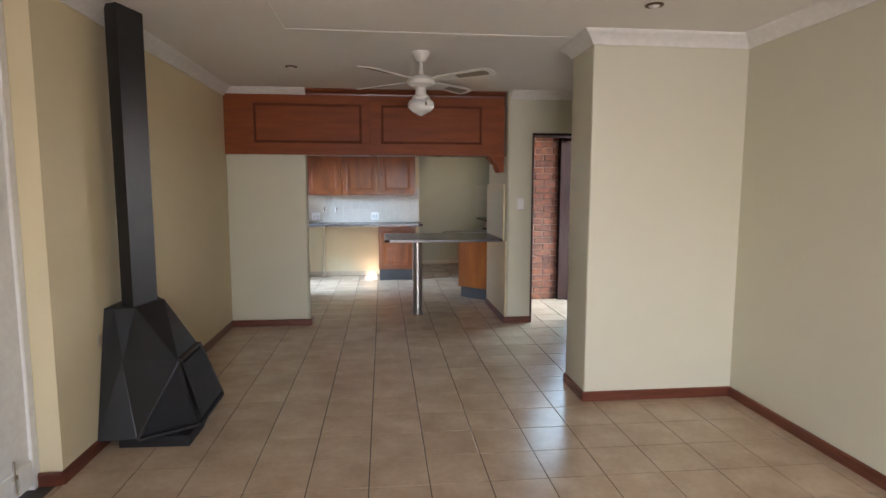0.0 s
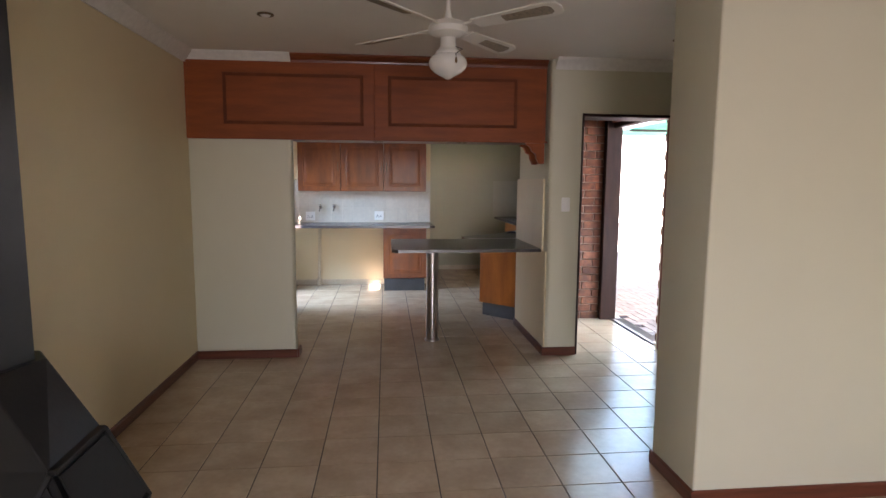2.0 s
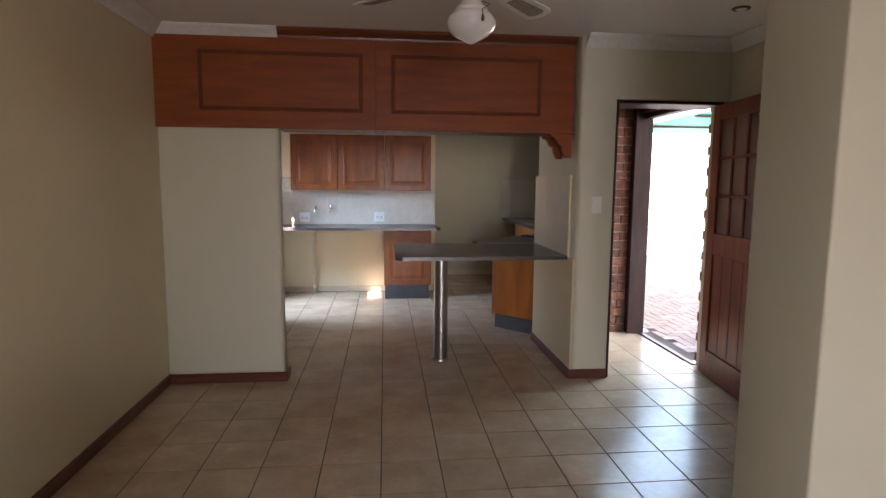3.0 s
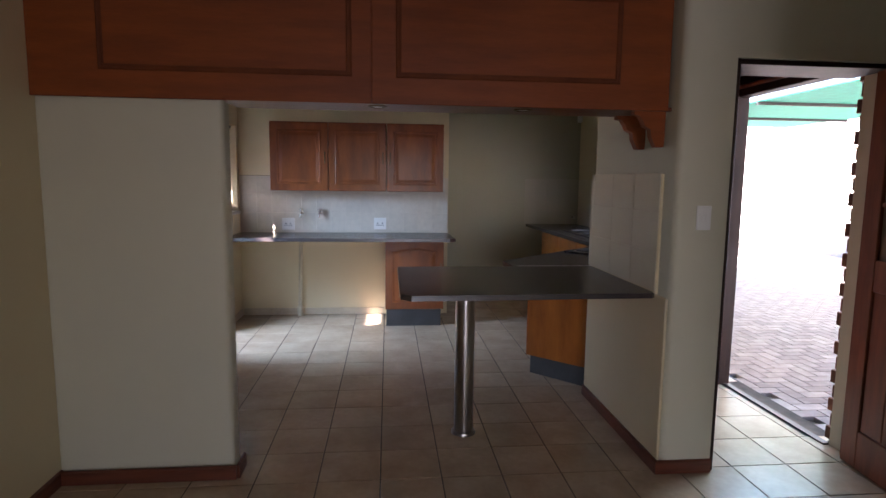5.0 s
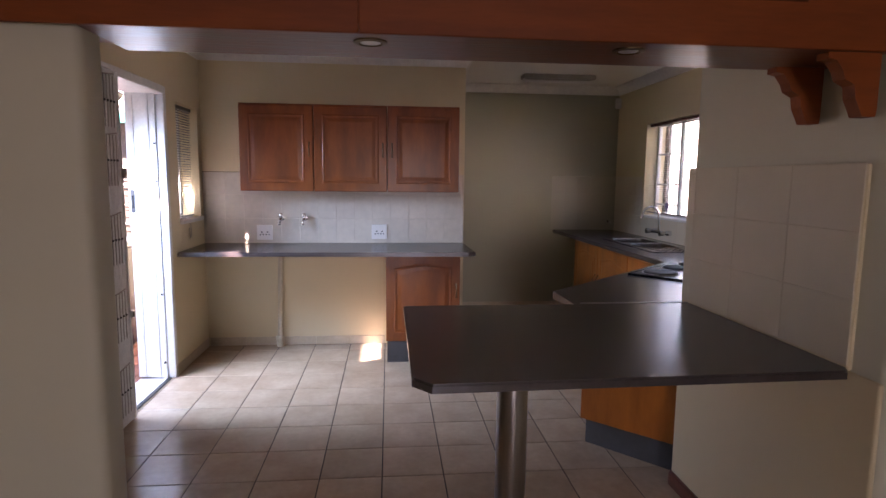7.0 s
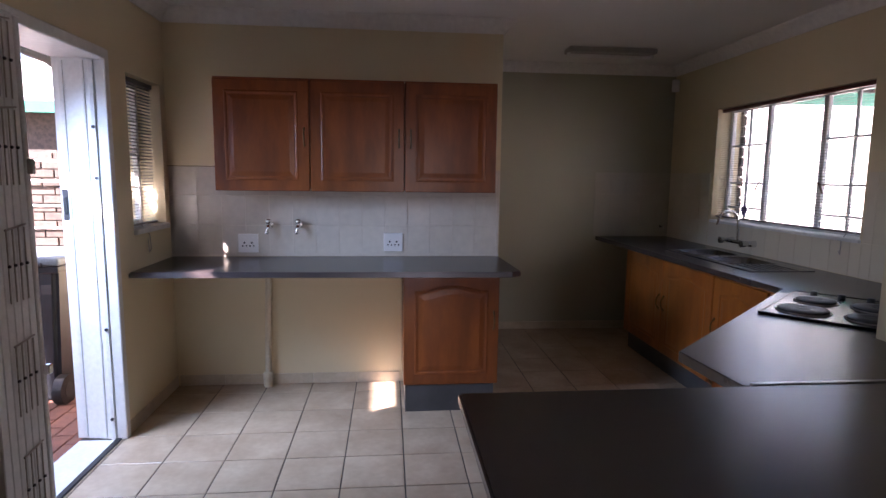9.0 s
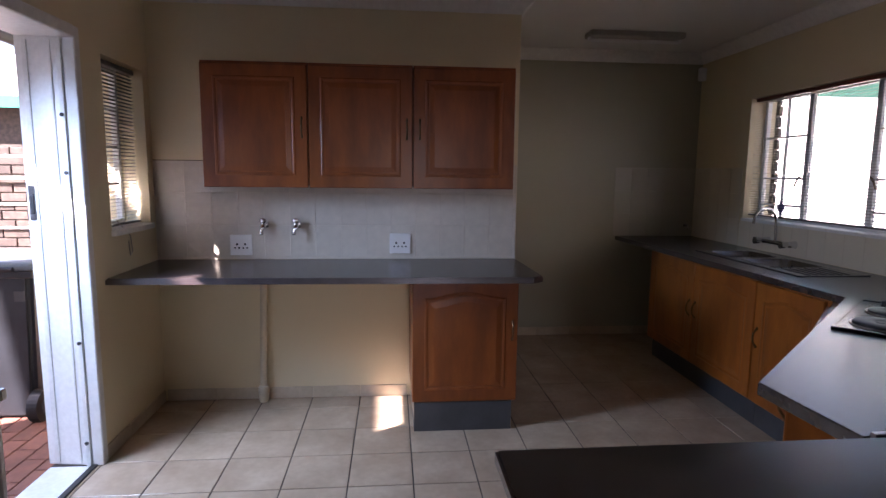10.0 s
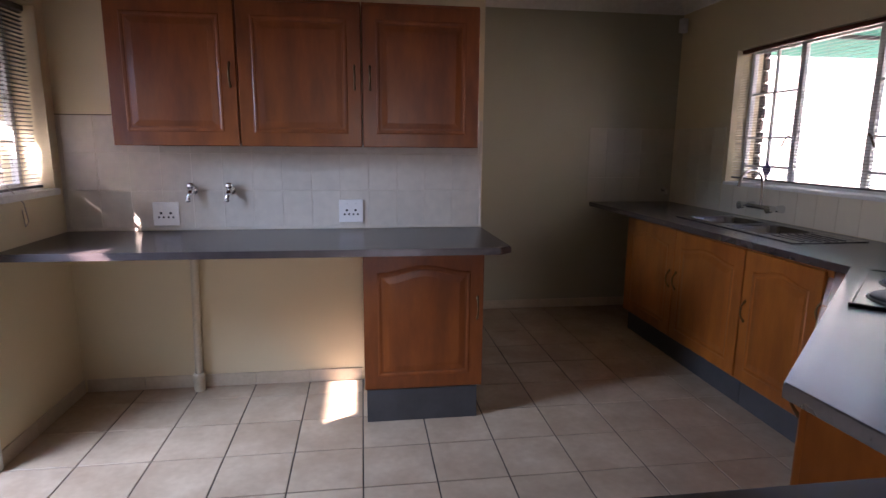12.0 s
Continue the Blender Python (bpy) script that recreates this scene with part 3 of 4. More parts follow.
for x, y, r in ((-0.17, -0.11, 0.075), (-0.17, 0.12, 0.09), (0.08, 0.12, 0.075), (0.08, -0.11, 0.09)):
    on_hob("plate", lathe(B(), [(0, 0.022), (r * 0.25, 0.022), (r * 0.28, 0.019), (r * 0.34, 0.022), (r, 0.021), (r + 0.004, 0.018), (r + 0.005, 0.009)], (x, y, 0.902), 36), PLATE, "round solid iron plate", True)
    on_hob("spill_ring", lathe(B(), [(r + 0.006, 0.012), (r + 0.012, 0.013), (r + 0.014, 0.009)], (x, y, 0.902), 36), STEEL, smooth=True)
for k in range(4):
    on_hob("knob", lathe(B(), [(0.016, 0.009), (0.015, 0.026), (0.011, 0.028), (0, 0.028)], (0.255, -0.17 + 0.11 * k, 0.902), 18), BLACKP, smooth=True)

sink = thing("sink", (2.26, 9.35, 0.903), "stainless steel double-bowl sink with a drainer set in the worktop", "sink")
for a, b, c, d in ((2.05, 8.80, BX0, 9.86), (BX1, 8.80, 2.47, 9.86), (BX0, 9.40, BX1, 9.49), (BX0, 9.81, BX1, 9.86)):
    part("deck_rim", box(B(), a, b, 0.9025, c, d, 0.9075, 0.001), SINKM, sink)
part("drainer", box(B(), BX0, 8.80, 0.9025, BX1, 9.08, 0.9065), SINKM, sink)
for k in range(6):
    part("drainer_rib", box(B(), 2.125 + 0.047 * k, 8.83, 0.9065, 2.14 + 0.047 * k, 9.05, 0.9105, 0.0015), SINKM, sink)
for y0, y1 in BOWLS:
    bm, rings = B(), []
    for k, z in ((0.0, 0.908), (0.003, 0.9085), (0.008, 0.902), (0.018, 0.80), (0.032, 0.768), (0.06, 0.760)):
        ring, rr = [], 0.05
        for cx, cy, a0 in ((BX1 - k - rr, y1 - k - rr, 0), (BX0 + k + rr, y1 - k - rr, 90), (BX0 + k + rr, y0 + k + rr, 180), (BX1 - k - rr, y0 + k + rr, 270)):
            for i in range(5):
                a = radians(a0 + 22.5 * i)
                ring.append(bm.verts.new((cx + rr * math.cos(a), cy + rr * math.sin(a), z)))
        rings.append(ring)
    for a, b in zip(rings, rings[1:]):
        for k in range(len(a)):
            bm.faces.new((a[k], b[k], b[(k + 1) % len(a)], a[(k + 1) % len(a)]))
    bm.faces.new(rings[-1])
    part("bowl", bm, SINKM, sink, "pressed steel bowl", smooth=True)
    part("waste", lathe(B(), [(0, 0.0035), (0.03, 0.003), (0.035, 0.0015)], ((BX0 + BX1) / 2, (y0 + y1) / 2, 0.7595), 20), CHROME, sink, smooth=True)

mix = thing("mixer_tap", (2.56, 9.655, 0.985), "chrome wall-mounted mixer tap with a swan-neck spout over the sink", "tap")
bm = cyl(B(), (2.51, 9.52, 0.985), (2.51, 9.79, 0.985), 0.016)
part("bridge", bm, CHROME, mix, smooth=True)
for y in (9.52, 9.79):
    part("wall_flange", cyl(B(), (2.559, y, 0.985), (2.50, y, 0.985), 0.026, 0.018), CHROME, mix, smooth=True)
    bm = cyl(B(), (2.51, y, 0.985), (2.45, y, 0.985), 0.017, 0.026, n=10)
    part("tap_handle", bm, CHROME, mix, smooth=True)
pts = [(2.51, 9.655, 0.985), (2.51, 9.655, 1.06), (2.505, 9.655, 1.13)]
for k in range(9):
    a = math.pi * k / 8
    pts.append((2.425 + 0.08 * math.cos(a), 9.655, 1.14 + 0.08 * math.sin(a)))
pts.append((2.340, 9.655, 1.115))
part("spout", tube(B(), pts, 0.0095, 12), CHROME, mix, smooth=True)


def bib_tap(x, z):
    t = thing("wall_tap", (x, NY, z), "small chrome washing-machine tap on the tiled wall", "tap", "wall taps over the worktop")
    part("flange", cyl(B(), (x, NY - 0.005, z), (x, NY - 0.014, z), 0.026, 0.022), CHROME, t, smooth=True)
    part("body", tube(B(), [(x, NY - 0.01, z), (x, NY - 0.05, z), (x, NY - 0.075, z - 0.012), (x - 0.004, NY - 0.086, z - 0.025), (x - 0.008, NY - 0.087, z - 0.040)], [0.013, 0.016, 0.016, 0.0105, 0.010], 14), CHROME, t, smooth=True)
    part("tap_head", lathe(B(), [(0.012, 0.0), (0.018, 0.005), (0.0215, 0.012), (0.0205, 0.026), (0.017, 0.032), (0.011, 0.035), (0, 0.036)], (x, NY - 0.058, z + 0.008), 18), CHROME, t, smooth=True)
    part("spindle_collar", lathe(B(), [(0.013, -0.004), (0.0165, 0.0), (0.0165, 0.008), (0.012, 0.012)], (x, NY - 0.058, z - 0.002), 12), CHROME, t)
    part("hose_nut", lathe(B(), [(0.009, 0), (0.0135, -0.004), (0.0145, -0.011), (0.012, -0.018), (0.008, -0.020), (0, -0.020)], (x - 0.008, NY - 0.087, z - 0.037), 14), CHROME, t, smooth=True)


bib_tap(-0.915, 1.115)
bib_tap(-0.722, 1.115)
g = thing("sink_wall_tap", (2.49, PY, 1.0), "small chrome tap on the dim tiled wall", "tap")
part("flange", cyl(B(), (2.49, PY - 0.005, 1.0), (2.49, PY - 0.016, 1.0), 0.02), CHROME, g, smooth=True)
part("body", tube(B(), [(2.49, PY - 0.01, 1.0), (2.49, PY - 0.06, 1.0), (2.49, PY - 0.07, 0.97)], 0.011), CHROME, g, smooth=True)


def socket(name, m, w, h, holes, label, cat, rockers):
    t = new(name)
    t.matrix_basis = m
    ORIGIN[t.name] = Vector((0, 0, 0))
    tagged(t, label, cat)
    part("plate", box(B(), -w / 2, -0.012, -h / 2, w / 2, -0.001, h / 2, 0.004, 2), SWITCH, t)
    for x, z, r in holes:
        part("pin_hole", cyl(B(), (x, -0.0122, z), (x, -0.0135, z), r, n=12), DARKH, t, "dark pin hole")
    for x, z, a, b in rockers:
        part("rocker", box(B(), x - a, -0.016, z - b, x + a, -0.012, z + b, 0.0015), SWITCH, t)
    return t


pins = [(sx * 0.024 + dx, dz, r) for sx in (-1, 1) for dx, dz, r in ((0, 0.004, 0.0068), (-0.012, -0.018, 0.0055), (0.012, -0.018, 0.0055))]
socket("wall_socket", pose(-0.09, NY - 0.006, 0.998), 0.132, 0.126, pins, "white double wall socket with dark pin holes on the tiles", "socket", [(-0.025, 0.035, 0.009, 0.007), (0.025, 0.035, 0.009, 0.007)])
socket("wall_socket", pose(-1.06, NY - 0.006, 0.990), 0.132, 0.126, pins, "white double wall socket with dark pin holes beside the taps", "socket", [(-0.025, 0.035, 0.009, 0.007), (0.025, 0.035, 0.009, 0.007)])
socket("wall_socket", pose(EX, 2.47, 0.28, 0, 0, 90), 0.118, 0.11, pins, "white low wall socket above the baseboard", "socket", [])
socket("light_switch", pose(1.51, 5.965, 1.30), 0.072, 0.118, [], "white light switch plate beside the front door", "switch", [(-0.012, 0, 0.008, 0.016), (0.012, 0, 0.008, 0.016)])

pipe = thing("waste_pipe", (-0.94, 9.47, 0), "cream plastic waste pipe standing below the worktop", "pipe")
part("pipe", cyl(B(), (-0.945, 9.475, 0.09), (-0.925, 9.475, 0.867), 0.021, n=20), PVC, pipe, smooth=True)
part("lower_collar", lathe(B(), [(0.029, 0), (0.031, 0.01), (0.031, 0.05), (0.034, 0.055), (0.034, 0.09), (0.029, 0.1), (0.021, 0.105)], (-0.945, 9.475, 0.0)), PVC, pipe, smooth=True)

lf = thing("ceiling_light", (1.67, 10.22, 2.5), "white fluorescent batten light on the kitchen ceiling", "ceiling light")
part("base", box(B(), 1.30, 10.13, 2.445, 2.02, 10.28, 2.4845, 0.006), FITTING, lf)
part("tube", cyl(B(), (1.33, 10.2, 2.425), (1.99, 10.2, 2.425), 0.013), SWITCH, lf, smooth=True)
for x in (1.315, 2.005):
    part("end_cap", box(B(), x - 0.01, 10.185, 2.42, x + 0.01, 10.225, 2.46, 0.003), WHITE, lf)
sd = thing("alarm_sensor", (2.52, 10.76, 2.30), "small white motion sensor in the corner", "sensor")
part("body", box(B(), 2.49, 10.75, 2.25, 2.55, 10.80, 2.36, 0.012, 3), WHITE, sd)
part("lens", box(B(), 2.505, 10.743, 2.27, 2.535, 10.752, 2.31, 0.004), SWITCH, sd)

# ---- east kitchen window and blind ----


def steel_window(name, x, y0, y1, z0, z1, mulls, bars, label, out, cuts=(0.25, 0.5, 0.75)):
    w = thing(name, (x, (y0 + y1) / 2, z0), label, "window")
    w["kind"] = "structure"
    t = 0.028
    for a, b, c, d in ((y0, z0, y1, z0 + t), (y0, z1 - t, y1, z1), (y0, z0 + t, y0 + t, z1 - t), (y1 - t, z0 + t, y1, z1 - t)):
        part("window_frame", box(B(), x - 0.018, a, b, x + 0.018, c, d, 0.003), WHITEM, w)
    for m in mulls:
        part("mullion", box(B(), x - 0.016, m - 0.02, z0 + t, x + 0.016, m + 0.02, z1 - t, 0.003), WHITEM, w)
    for a, b, n, rows in bars:
        for k in range(1, n):
            yy = a + (b - a) * k / n
            part("glazing_bar", box(B(), x - 0.009, yy - 0.008, z0 + t, x + 0.009, yy + 0.008, z1 - t), WHITEM, w)
        for cut in cuts:
            zz = z0 + t + (z1 - z0 - 2 * t) * cut
            part("glazing_bar", box(B(), x - 0.0085, a, zz - 0.007, x + 0.0085, b, zz + 0.007), WHITEM, w)
    p = part("pane", box(B(), x + out * 0.001, y0 + t, z0 + t, x + out * 0.004, y1 - t, z1 - t), GLASS, w, "clear glass")
    p.visible_shadow = False
    return w


win = steel_window("window_1", 2.695, 8.60, 10.12, 1.12, 2.02, [9.10, 9.65], [(8.63, 9.08, 2, 4), (9.67, 10.09, 2, 4)], "white painted steel window with small panes and a wide middle light", 1, (0.10, 0.33, 0.68))
for y, s in ((9.08, -1), (9.67, 1)):
    part("stay_handle", tube(B(), [(2.68, y, 1.42), (2.655, y, 1.44), (2.655, y + 0.025 * s, 1.41), (2.655, y + 0.045 * s, 1.37)], 0.006, 8), BRASS, win, "aged curved window catch")
part("window_sill", box(B(), 2.545, 8.59, 1.1, 2.675, 10.125, 1.122, 0.004), WHITE, win, "white painted sill")
stk = prism(B(), [(9.86, 1.16), (9.905, 1.215), (9.86, 1.27), (9.815, 1.215)], "x", 2.677, 2.680)
solid_thing("window_sticker", stk, mat("purple_sticker", (0.10, 0.08, 0.25), 0.5), (2.679, 9.86, 1.21), "small purple diamond sticker on the window pane", "sticker")


def blind(name, x, y0, y1, z0, z1, n, tilt, label, droop=0.0, d=0.018, gap=None, slats=None):
    b = thing(name, (x, (y0 + y1) / 2, z1), label, "blind")
    part("head_rail", box(B(), x - 0.014, y0, z1 - 0.026, x + 0.014, y1, z1, 0.003), BASEB if y1 > 10 else SLATD, b)
    part("bottom_rail", box(B(), x - 0.011, y0, z0, x + 0.011, y1, z0 + 0.012, 0.003), SLATD, b)
    step = (z1 - 0.03 - z0 - 0.014) / n
    me = None
    ct, st = math.cos(tilt), math.sin(tilt)
    for k in range(n):
        z = z0 + 0.018 + step * (k + 0.5)
        if me is None:
            bm = B()
            ends = [y0 + 0.004, *([gap[0], gap[1]] if gap else []), y1 - 0.004]
            for v0, v1 in zip(ends[::2], ends[1::2]):
                a = [bm.verts.new((u * ct * d / 2, v - ORIGIN[b.name].y, u * st * d / 2 + (0.0016 if u == 0 else 0))) for v in (v0, v1) for u in (-1, 0, 1)]
                bm.faces.new((a[0], a[1], a[4], a[3]))
                bm.faces.new((a[1], a[2], a[5], a[4]))
            ext = bmesh.ops.solidify(bm, geom=bm.faces[:], thickness=0.0007)
            me = mesh_of("slat", bm, slats or SLAT)
        o = new("slat", me)
        o.parent = b
        o.location = (0, 0, z - z1)
        if droop and k % 7 == 3:
            o.rotation_euler = (random.uniform(-droop, droop), 0, 0)
    for y in (y0 + 0.12, y1 - 0.12) + (((y0 + y1) / 2,) if y1 - y0 > 1 else ()):
        part("ladder_cord", tube(B(), [(x - 0.009, y, z0 + 0.01), (x - 0.009, y, z1 - 0.02)], 0.0008, 5), SLAT, b, "thin blind cord")
    return b


bl = blind("venetian_blind", 2.605, 8.62, 10.11, 1.145, 2.018, 46, 0.14, "grey-brown venetian blind with open slats in front of the wide window")
part("pull_cord", tube(B(), [(2.58, 8.72, 1.15), (2.55, 8.72, 1.10), (2.54, 8.71, 1.02), (2.545, 8.73, 1.04)], 0.003, 6), SLAT, bl)
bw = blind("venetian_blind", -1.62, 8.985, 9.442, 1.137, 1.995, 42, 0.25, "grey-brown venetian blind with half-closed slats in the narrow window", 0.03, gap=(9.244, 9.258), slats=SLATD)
part("pull_cord", tube(B(), [(-1.59, 9.10, 1.17), (-1.53, 9.11, 1.09), (-1.545, 9.16, 1.0), (-1.545, 9.13, 0.98), (-1.545, 9.12, 1.06)], 0.0025, 6), SLAT, bw)
w2 = steel_window("window_2", -1.72, 8.975, 9.445, 1.13, 2.0, [], [(8.995, 9.425, 2, 4)], "white painted steel casement window", -1)
part("window_sill", box(B(), -1.70, 8.97, 1.10, -1.535, 9.45, 1.132, 0.004), WHITE, w2, "white painted sill")

# ---- back door ----
d1 = thing("door_1", (-1.68, 8.4, 0), "white painted back door frame standing open to the yard", "door")
d1["kind"] = "structure"
part("door_frame", box(B(), -1.60, 8.718, 0, -1.545, 8.765, 2.07, 0.005), WHITE, d1, "white door frame post")
part("door_frame", box(B(), -1.60, 7.965, 0, -1.54, 8.015, 2.07, 0.005), WHITE, d1, "white door frame post")
part("door_frame", box(B(), -1.60, 8.016, 2.015, -1.54, 8.717, 2.07, 0.005), WHITE, d1, "white door frame head")
part("jamb_lining", prism(B(), [(-1.601, 8.724), (-1.82, 8.756), (-1.82, 8.761), (-1.601, 8.761)], "z", 0, 2.03), WHITEM, d1, "white steel door channel")
part("jamb_lining", box(B(), -1.80, 7.98, 0, -1.601, 7.995, 2.03, 0.003), WHITEM, d1)
part("head_lining", box(B(), -1.80, 7.996, 2.02, -1.601, 8.723, 2.038, 0.003), WHITEM, d1)
part("channel_lip", box(B(), -1.625, 8.711, 0, -1.603, 8.724, 2.01, 0.002), WHITEM, d1)
for x, w in ((-1.775, 0.012), (-1.66, 0.006)):
    y = 8.724 - (x + 1.601) * 0.146
    part("channel_rib", box(B(), x - w, y - 0.007, 0.01, x + w, y, 2.01, 0.002), WHITEM, d1)
for z in (0.12, 0.62, 1.42, 1.68):
    part("bolt_cap", cyl(B(), (-1.615, 8.711, z), (-1.615, 8.705, z), 0.009, n=10), DARKH, d1, "dark plug")
part("strike_plate", box(B(), -1.805, 8.741, 1.20, -1.775, 8.749, 1.36, 0.002), CHROME, d1, "steel lock plate")
part("strike_slot", box(B(), -1.797, 8.738, 1.23, -1.783, 8.741, 1.32), DARKH, d1, "dark lock slot")
part("threshold", box(B(), -1.80, 7.996, -0.12, -1.60, 8.723, -0.002, 0.003), WHITEM, d1, "pale worn threshold")
part("threshold_rail", box(B(), -1.605, 8.0, -0.003, -1.575, 8.72, 0.008, 0.002), BLACKP, d1, "dark metal threshold strip")

gate = thing("security_gate", (-1.53, 7.97, 0), "white folding trellis security gate folded flat against the door post", "security gate")
for k in range(6):
    y = 7.745 + 0.043 * k
    part("upright", box(B(), -1.555, y - 0.0213, 0.012, -1.525, y + 0.0213, 2.03, 0.004), WHITEM, gate)
part("end_post", box(B(), -1.60, 7.985, 0.012, -1.52, 8.01, 2.03, 0.004), WHITEM, gate, "white gate end post")
part("head_track", box(B(), -1.56, 7.72, 2.032, -1.518, 8.02, 2.058, 0.003), WHITEM, gate)
for z in (0.22, 0.66, 1.10, 1.54, 1.86):
    for k in range(4):
        y = 7.83 + 0.035 * k
        part("lattice_bar", tube(B(), [(-1.519, y, z - 0.14), (-1.519, y + 0.004, z + 0.14)], 0.0028, 6), FITTING, gate, "thin grey lattice bar")
        part("rivet", cyl(B(), (-1.519, y + 0.002, z), (-1.512, y + 0.002, z), 0.006, n=8), DARKH, gate)
    part("link_bar", tube(B(), [(-1.517, 7.825, z + 0.135), (-1.517, 7.945, z + 0.15)], 0.004, 6), SLAT, gate)
part("gate_lock", box(B(), -1.52, 7.985, 0.63, -1.495, 8.015, 0.67, 0.004), CHROME, gate)
part("gate_catch", box(B(), -1.52, 7.985, 1.44, -1.50, 8.012, 1.50, 0.004), SLAT, gate)

# ---- yard on the west ----
yard = solid("pavement_yard", box(B(), -6.0, 5.0, -0.2, -1.8, 16, -0.108), SAND, "jointed bed of the yard paving", "paving")
garden = solid("wall_garden", box(B(), -9.0, 11.5, -0.13, -1.85, 11.7, 1.66), SAND, "brown face brick garden wall", "garden wall")
rail = thing("clothes_rack", (-2.9, 11.2, 1.0), "white metal airing bars fixed before the brick wall", "rack")
for z in (0.72, 0.92, 1.13, 1.36, 1.55):
    part("bar", tube(B(), [(-4.4, 11.3, z), (-2.2, 11.3, z)], 0.012, 8), WHITEM, rail)
for x in (-4.4, -2.2):
    part("bracket", box(B(), x - 0.02, 11.28, 0.6, x + 0.02, 11.498, 1.64, 0.003), WHITEM, rail)

bn = thing("wheelie_bin", (-2.43, 9.78, -0.105), "dark wheelie bin with a blue-grey lid on the yard paving", "bin")


def bin_body():
    bm = B()
    q = [(-0.22, -0.24), (0.22, -0.24), (0.22, 0.22), (-0.22, 0.22)]
    r = [(-0.29, -0.30), (0.29, -0.30), (0.29, 0.30), (-0.29, 0.30)]
    lo = [bm.verts.new((-2.55 + x, 9.75 + y, -0.095)) for x, y in q]
    hi = [bm.verts.new((-2.55 + x, 9.75 + y, 0.83)) for x, y in r]
    for k in range(4):
        bm.faces.new((lo[k], lo[(k + 1) % 4], hi[(k + 1) % 4], hi[k]))
    bm.faces.new(lo[::-1])
    bm.faces.new(hi)
    bmesh.ops.bevel(bm, geom=[e for e in bm.edges], offset=0.03, segments=3, affect="EDGES")
    return bm


part("body", bin_body(), BIN, bn, smooth=True)
part("rim", box(B(), -2.86, 9.43, 0.80, -2.24, 10.07, 0.845, 0.01, 2), BIN, bn)
bm = box(B(), -2.87, 9.42, 0.846, -2.23, 10.08, 0.90, 0.022, 3)
part("lid", bm, BINL, bn, "blue-grey rounded lid")
for x in (-2.81, -2.29):
    wh = part("wheel", cyl(B(), (x - 0.03, 9.50, 0.0), (x + 0.03, 9.50, 0.0), 0.10, n=28), BLACKP, bn, "black rubber wheel")
    part("hub", cyl(B(), (x - 0.034, 9.50, 0.0), (x + 0.034, 9.50, 0.0), 0.05, n=20), PLINTH, wh)
part("sticker", box(B(), -2.36, 9.452, 0.66, -2.30, 9.456, 0.72), PLINTH, bn, "pale worn sticker")
part("handle_bar", cyl(B(), (-2.78, 9.40, 0.86), (-2.32, 9.40, 0.86), 0.014), BIN, bn)

nh = thing("neighbour_house", (-6.5, 19, -0.13), "low brick neighbour house with a white window and green fascia", "house")
part("wall", box(B(), -11, 18.2, -0.13, -2.0, 24, 2.65), BRICKG, nh)
part("roof", prism(B(), [(17.7, 2.66), (24.5, 2.66), (21, 4.2)], "x", -11.5, -1.5), PLASTER, nh, "pale sunlit roof")
part("fascia", box(B(), -11.5, 17.62, 2.6, -1.5, 17.69, 2.82), GREEN, nh, "green painted fascia")
nw = part("window", box(B(), -5.8, 18.14, 1.35, -4.2, 18.19, 2.25), WHITEM, nh, "white barred window")
for k in range(9):
    part("window_bar", box(B(), -5.75 + k * 0.19, 18.10, 1.38, -5.73 + k * 0.19, 18.135, 2.22), DARKH, nw, "dark gap between bars")
gut = thing("roof_gutter", (-2.4, 9.5, 2.2), "green gutter under the eave with a curled cable", "gutter")
part("gutter", box(B(), -2.74, 8.2, 2.30, -2.602, 10.2, 2.42, 0.01), GREEN, gut)
part("downpipe_elbow", tube(B(), [(-2.64, 9.9, 2.32), (-2.60, 9.9, 2.28), (-2.5, 9.97, 2.24), (-2.42, 10.07, 2.16)], 0.04, 14), PLINTH, gut, "grey ribbed pipe bend")
part("cable", tube(B(), [(-2.5, 9.95, 2.26), (-2.4, 10.0, 2.06), (-2.25, 10.05, 1.98), (-2.05, 10.1, 1.97)], 0.008, 6), DARKH, gut, "dark hanging cable")
# unseen eave, its lower edge placed to cut off the higher sun rays
solid("eave_sun_blocker", box(B(), -2.60, -3.4, 2.185, -2.0, 9.2, 2.63), ROOF, "unseen deep eave added to trim the sunbeam", "eave")
# unseen wall, added so its top edge bounds the sun patch from below
solid("wall_sun_blocker", box(box(B(), -6.3, 3.0, -0.13, -6.0, 7.0, 5.04), -6.3, -12, -0.13, -6.0, 3.0, 7.5), PLASTER, "unseen tall plain wall added to trim the sunbeam", "wall")

# ---- entrance porch and front door ----
pc = solid("wall_porch_north", box(B(), 1.656, 7.252, -0.13, 2.50, 7.419, 2.62), MORTAR, "red face brick porch wall", "wall")
pw = solid("wall_porch_west", box(B(), 1.6325, 6.262, 0, 1.662, 7.25, 2.2), MORTAR, "narrow brick return of the porch", "wall")
solid("porch_ceiling", box(B(), 1.665, 6.29, 2.20, 2.50, 7.25, 2.24), DWOOD, "dark timber boarded porch ceiling", "ceiling")
ent = thing("door_2", (2.05, 6.12, 0), "dark wooden front door frame round the open entrance", "door")
ent["kind"] = "structure"
part("door_frame", box(B(), 1.6325, 5.972, 0, 1.655, 6.26, 2.054, 0.003), DWOOD, ent)
part("door_frame", box(B(), 2.468, 5.985, 0, 2.499, 6.10, 2.054, 0.003), DOORW, ent, "reddish brown door frame post")
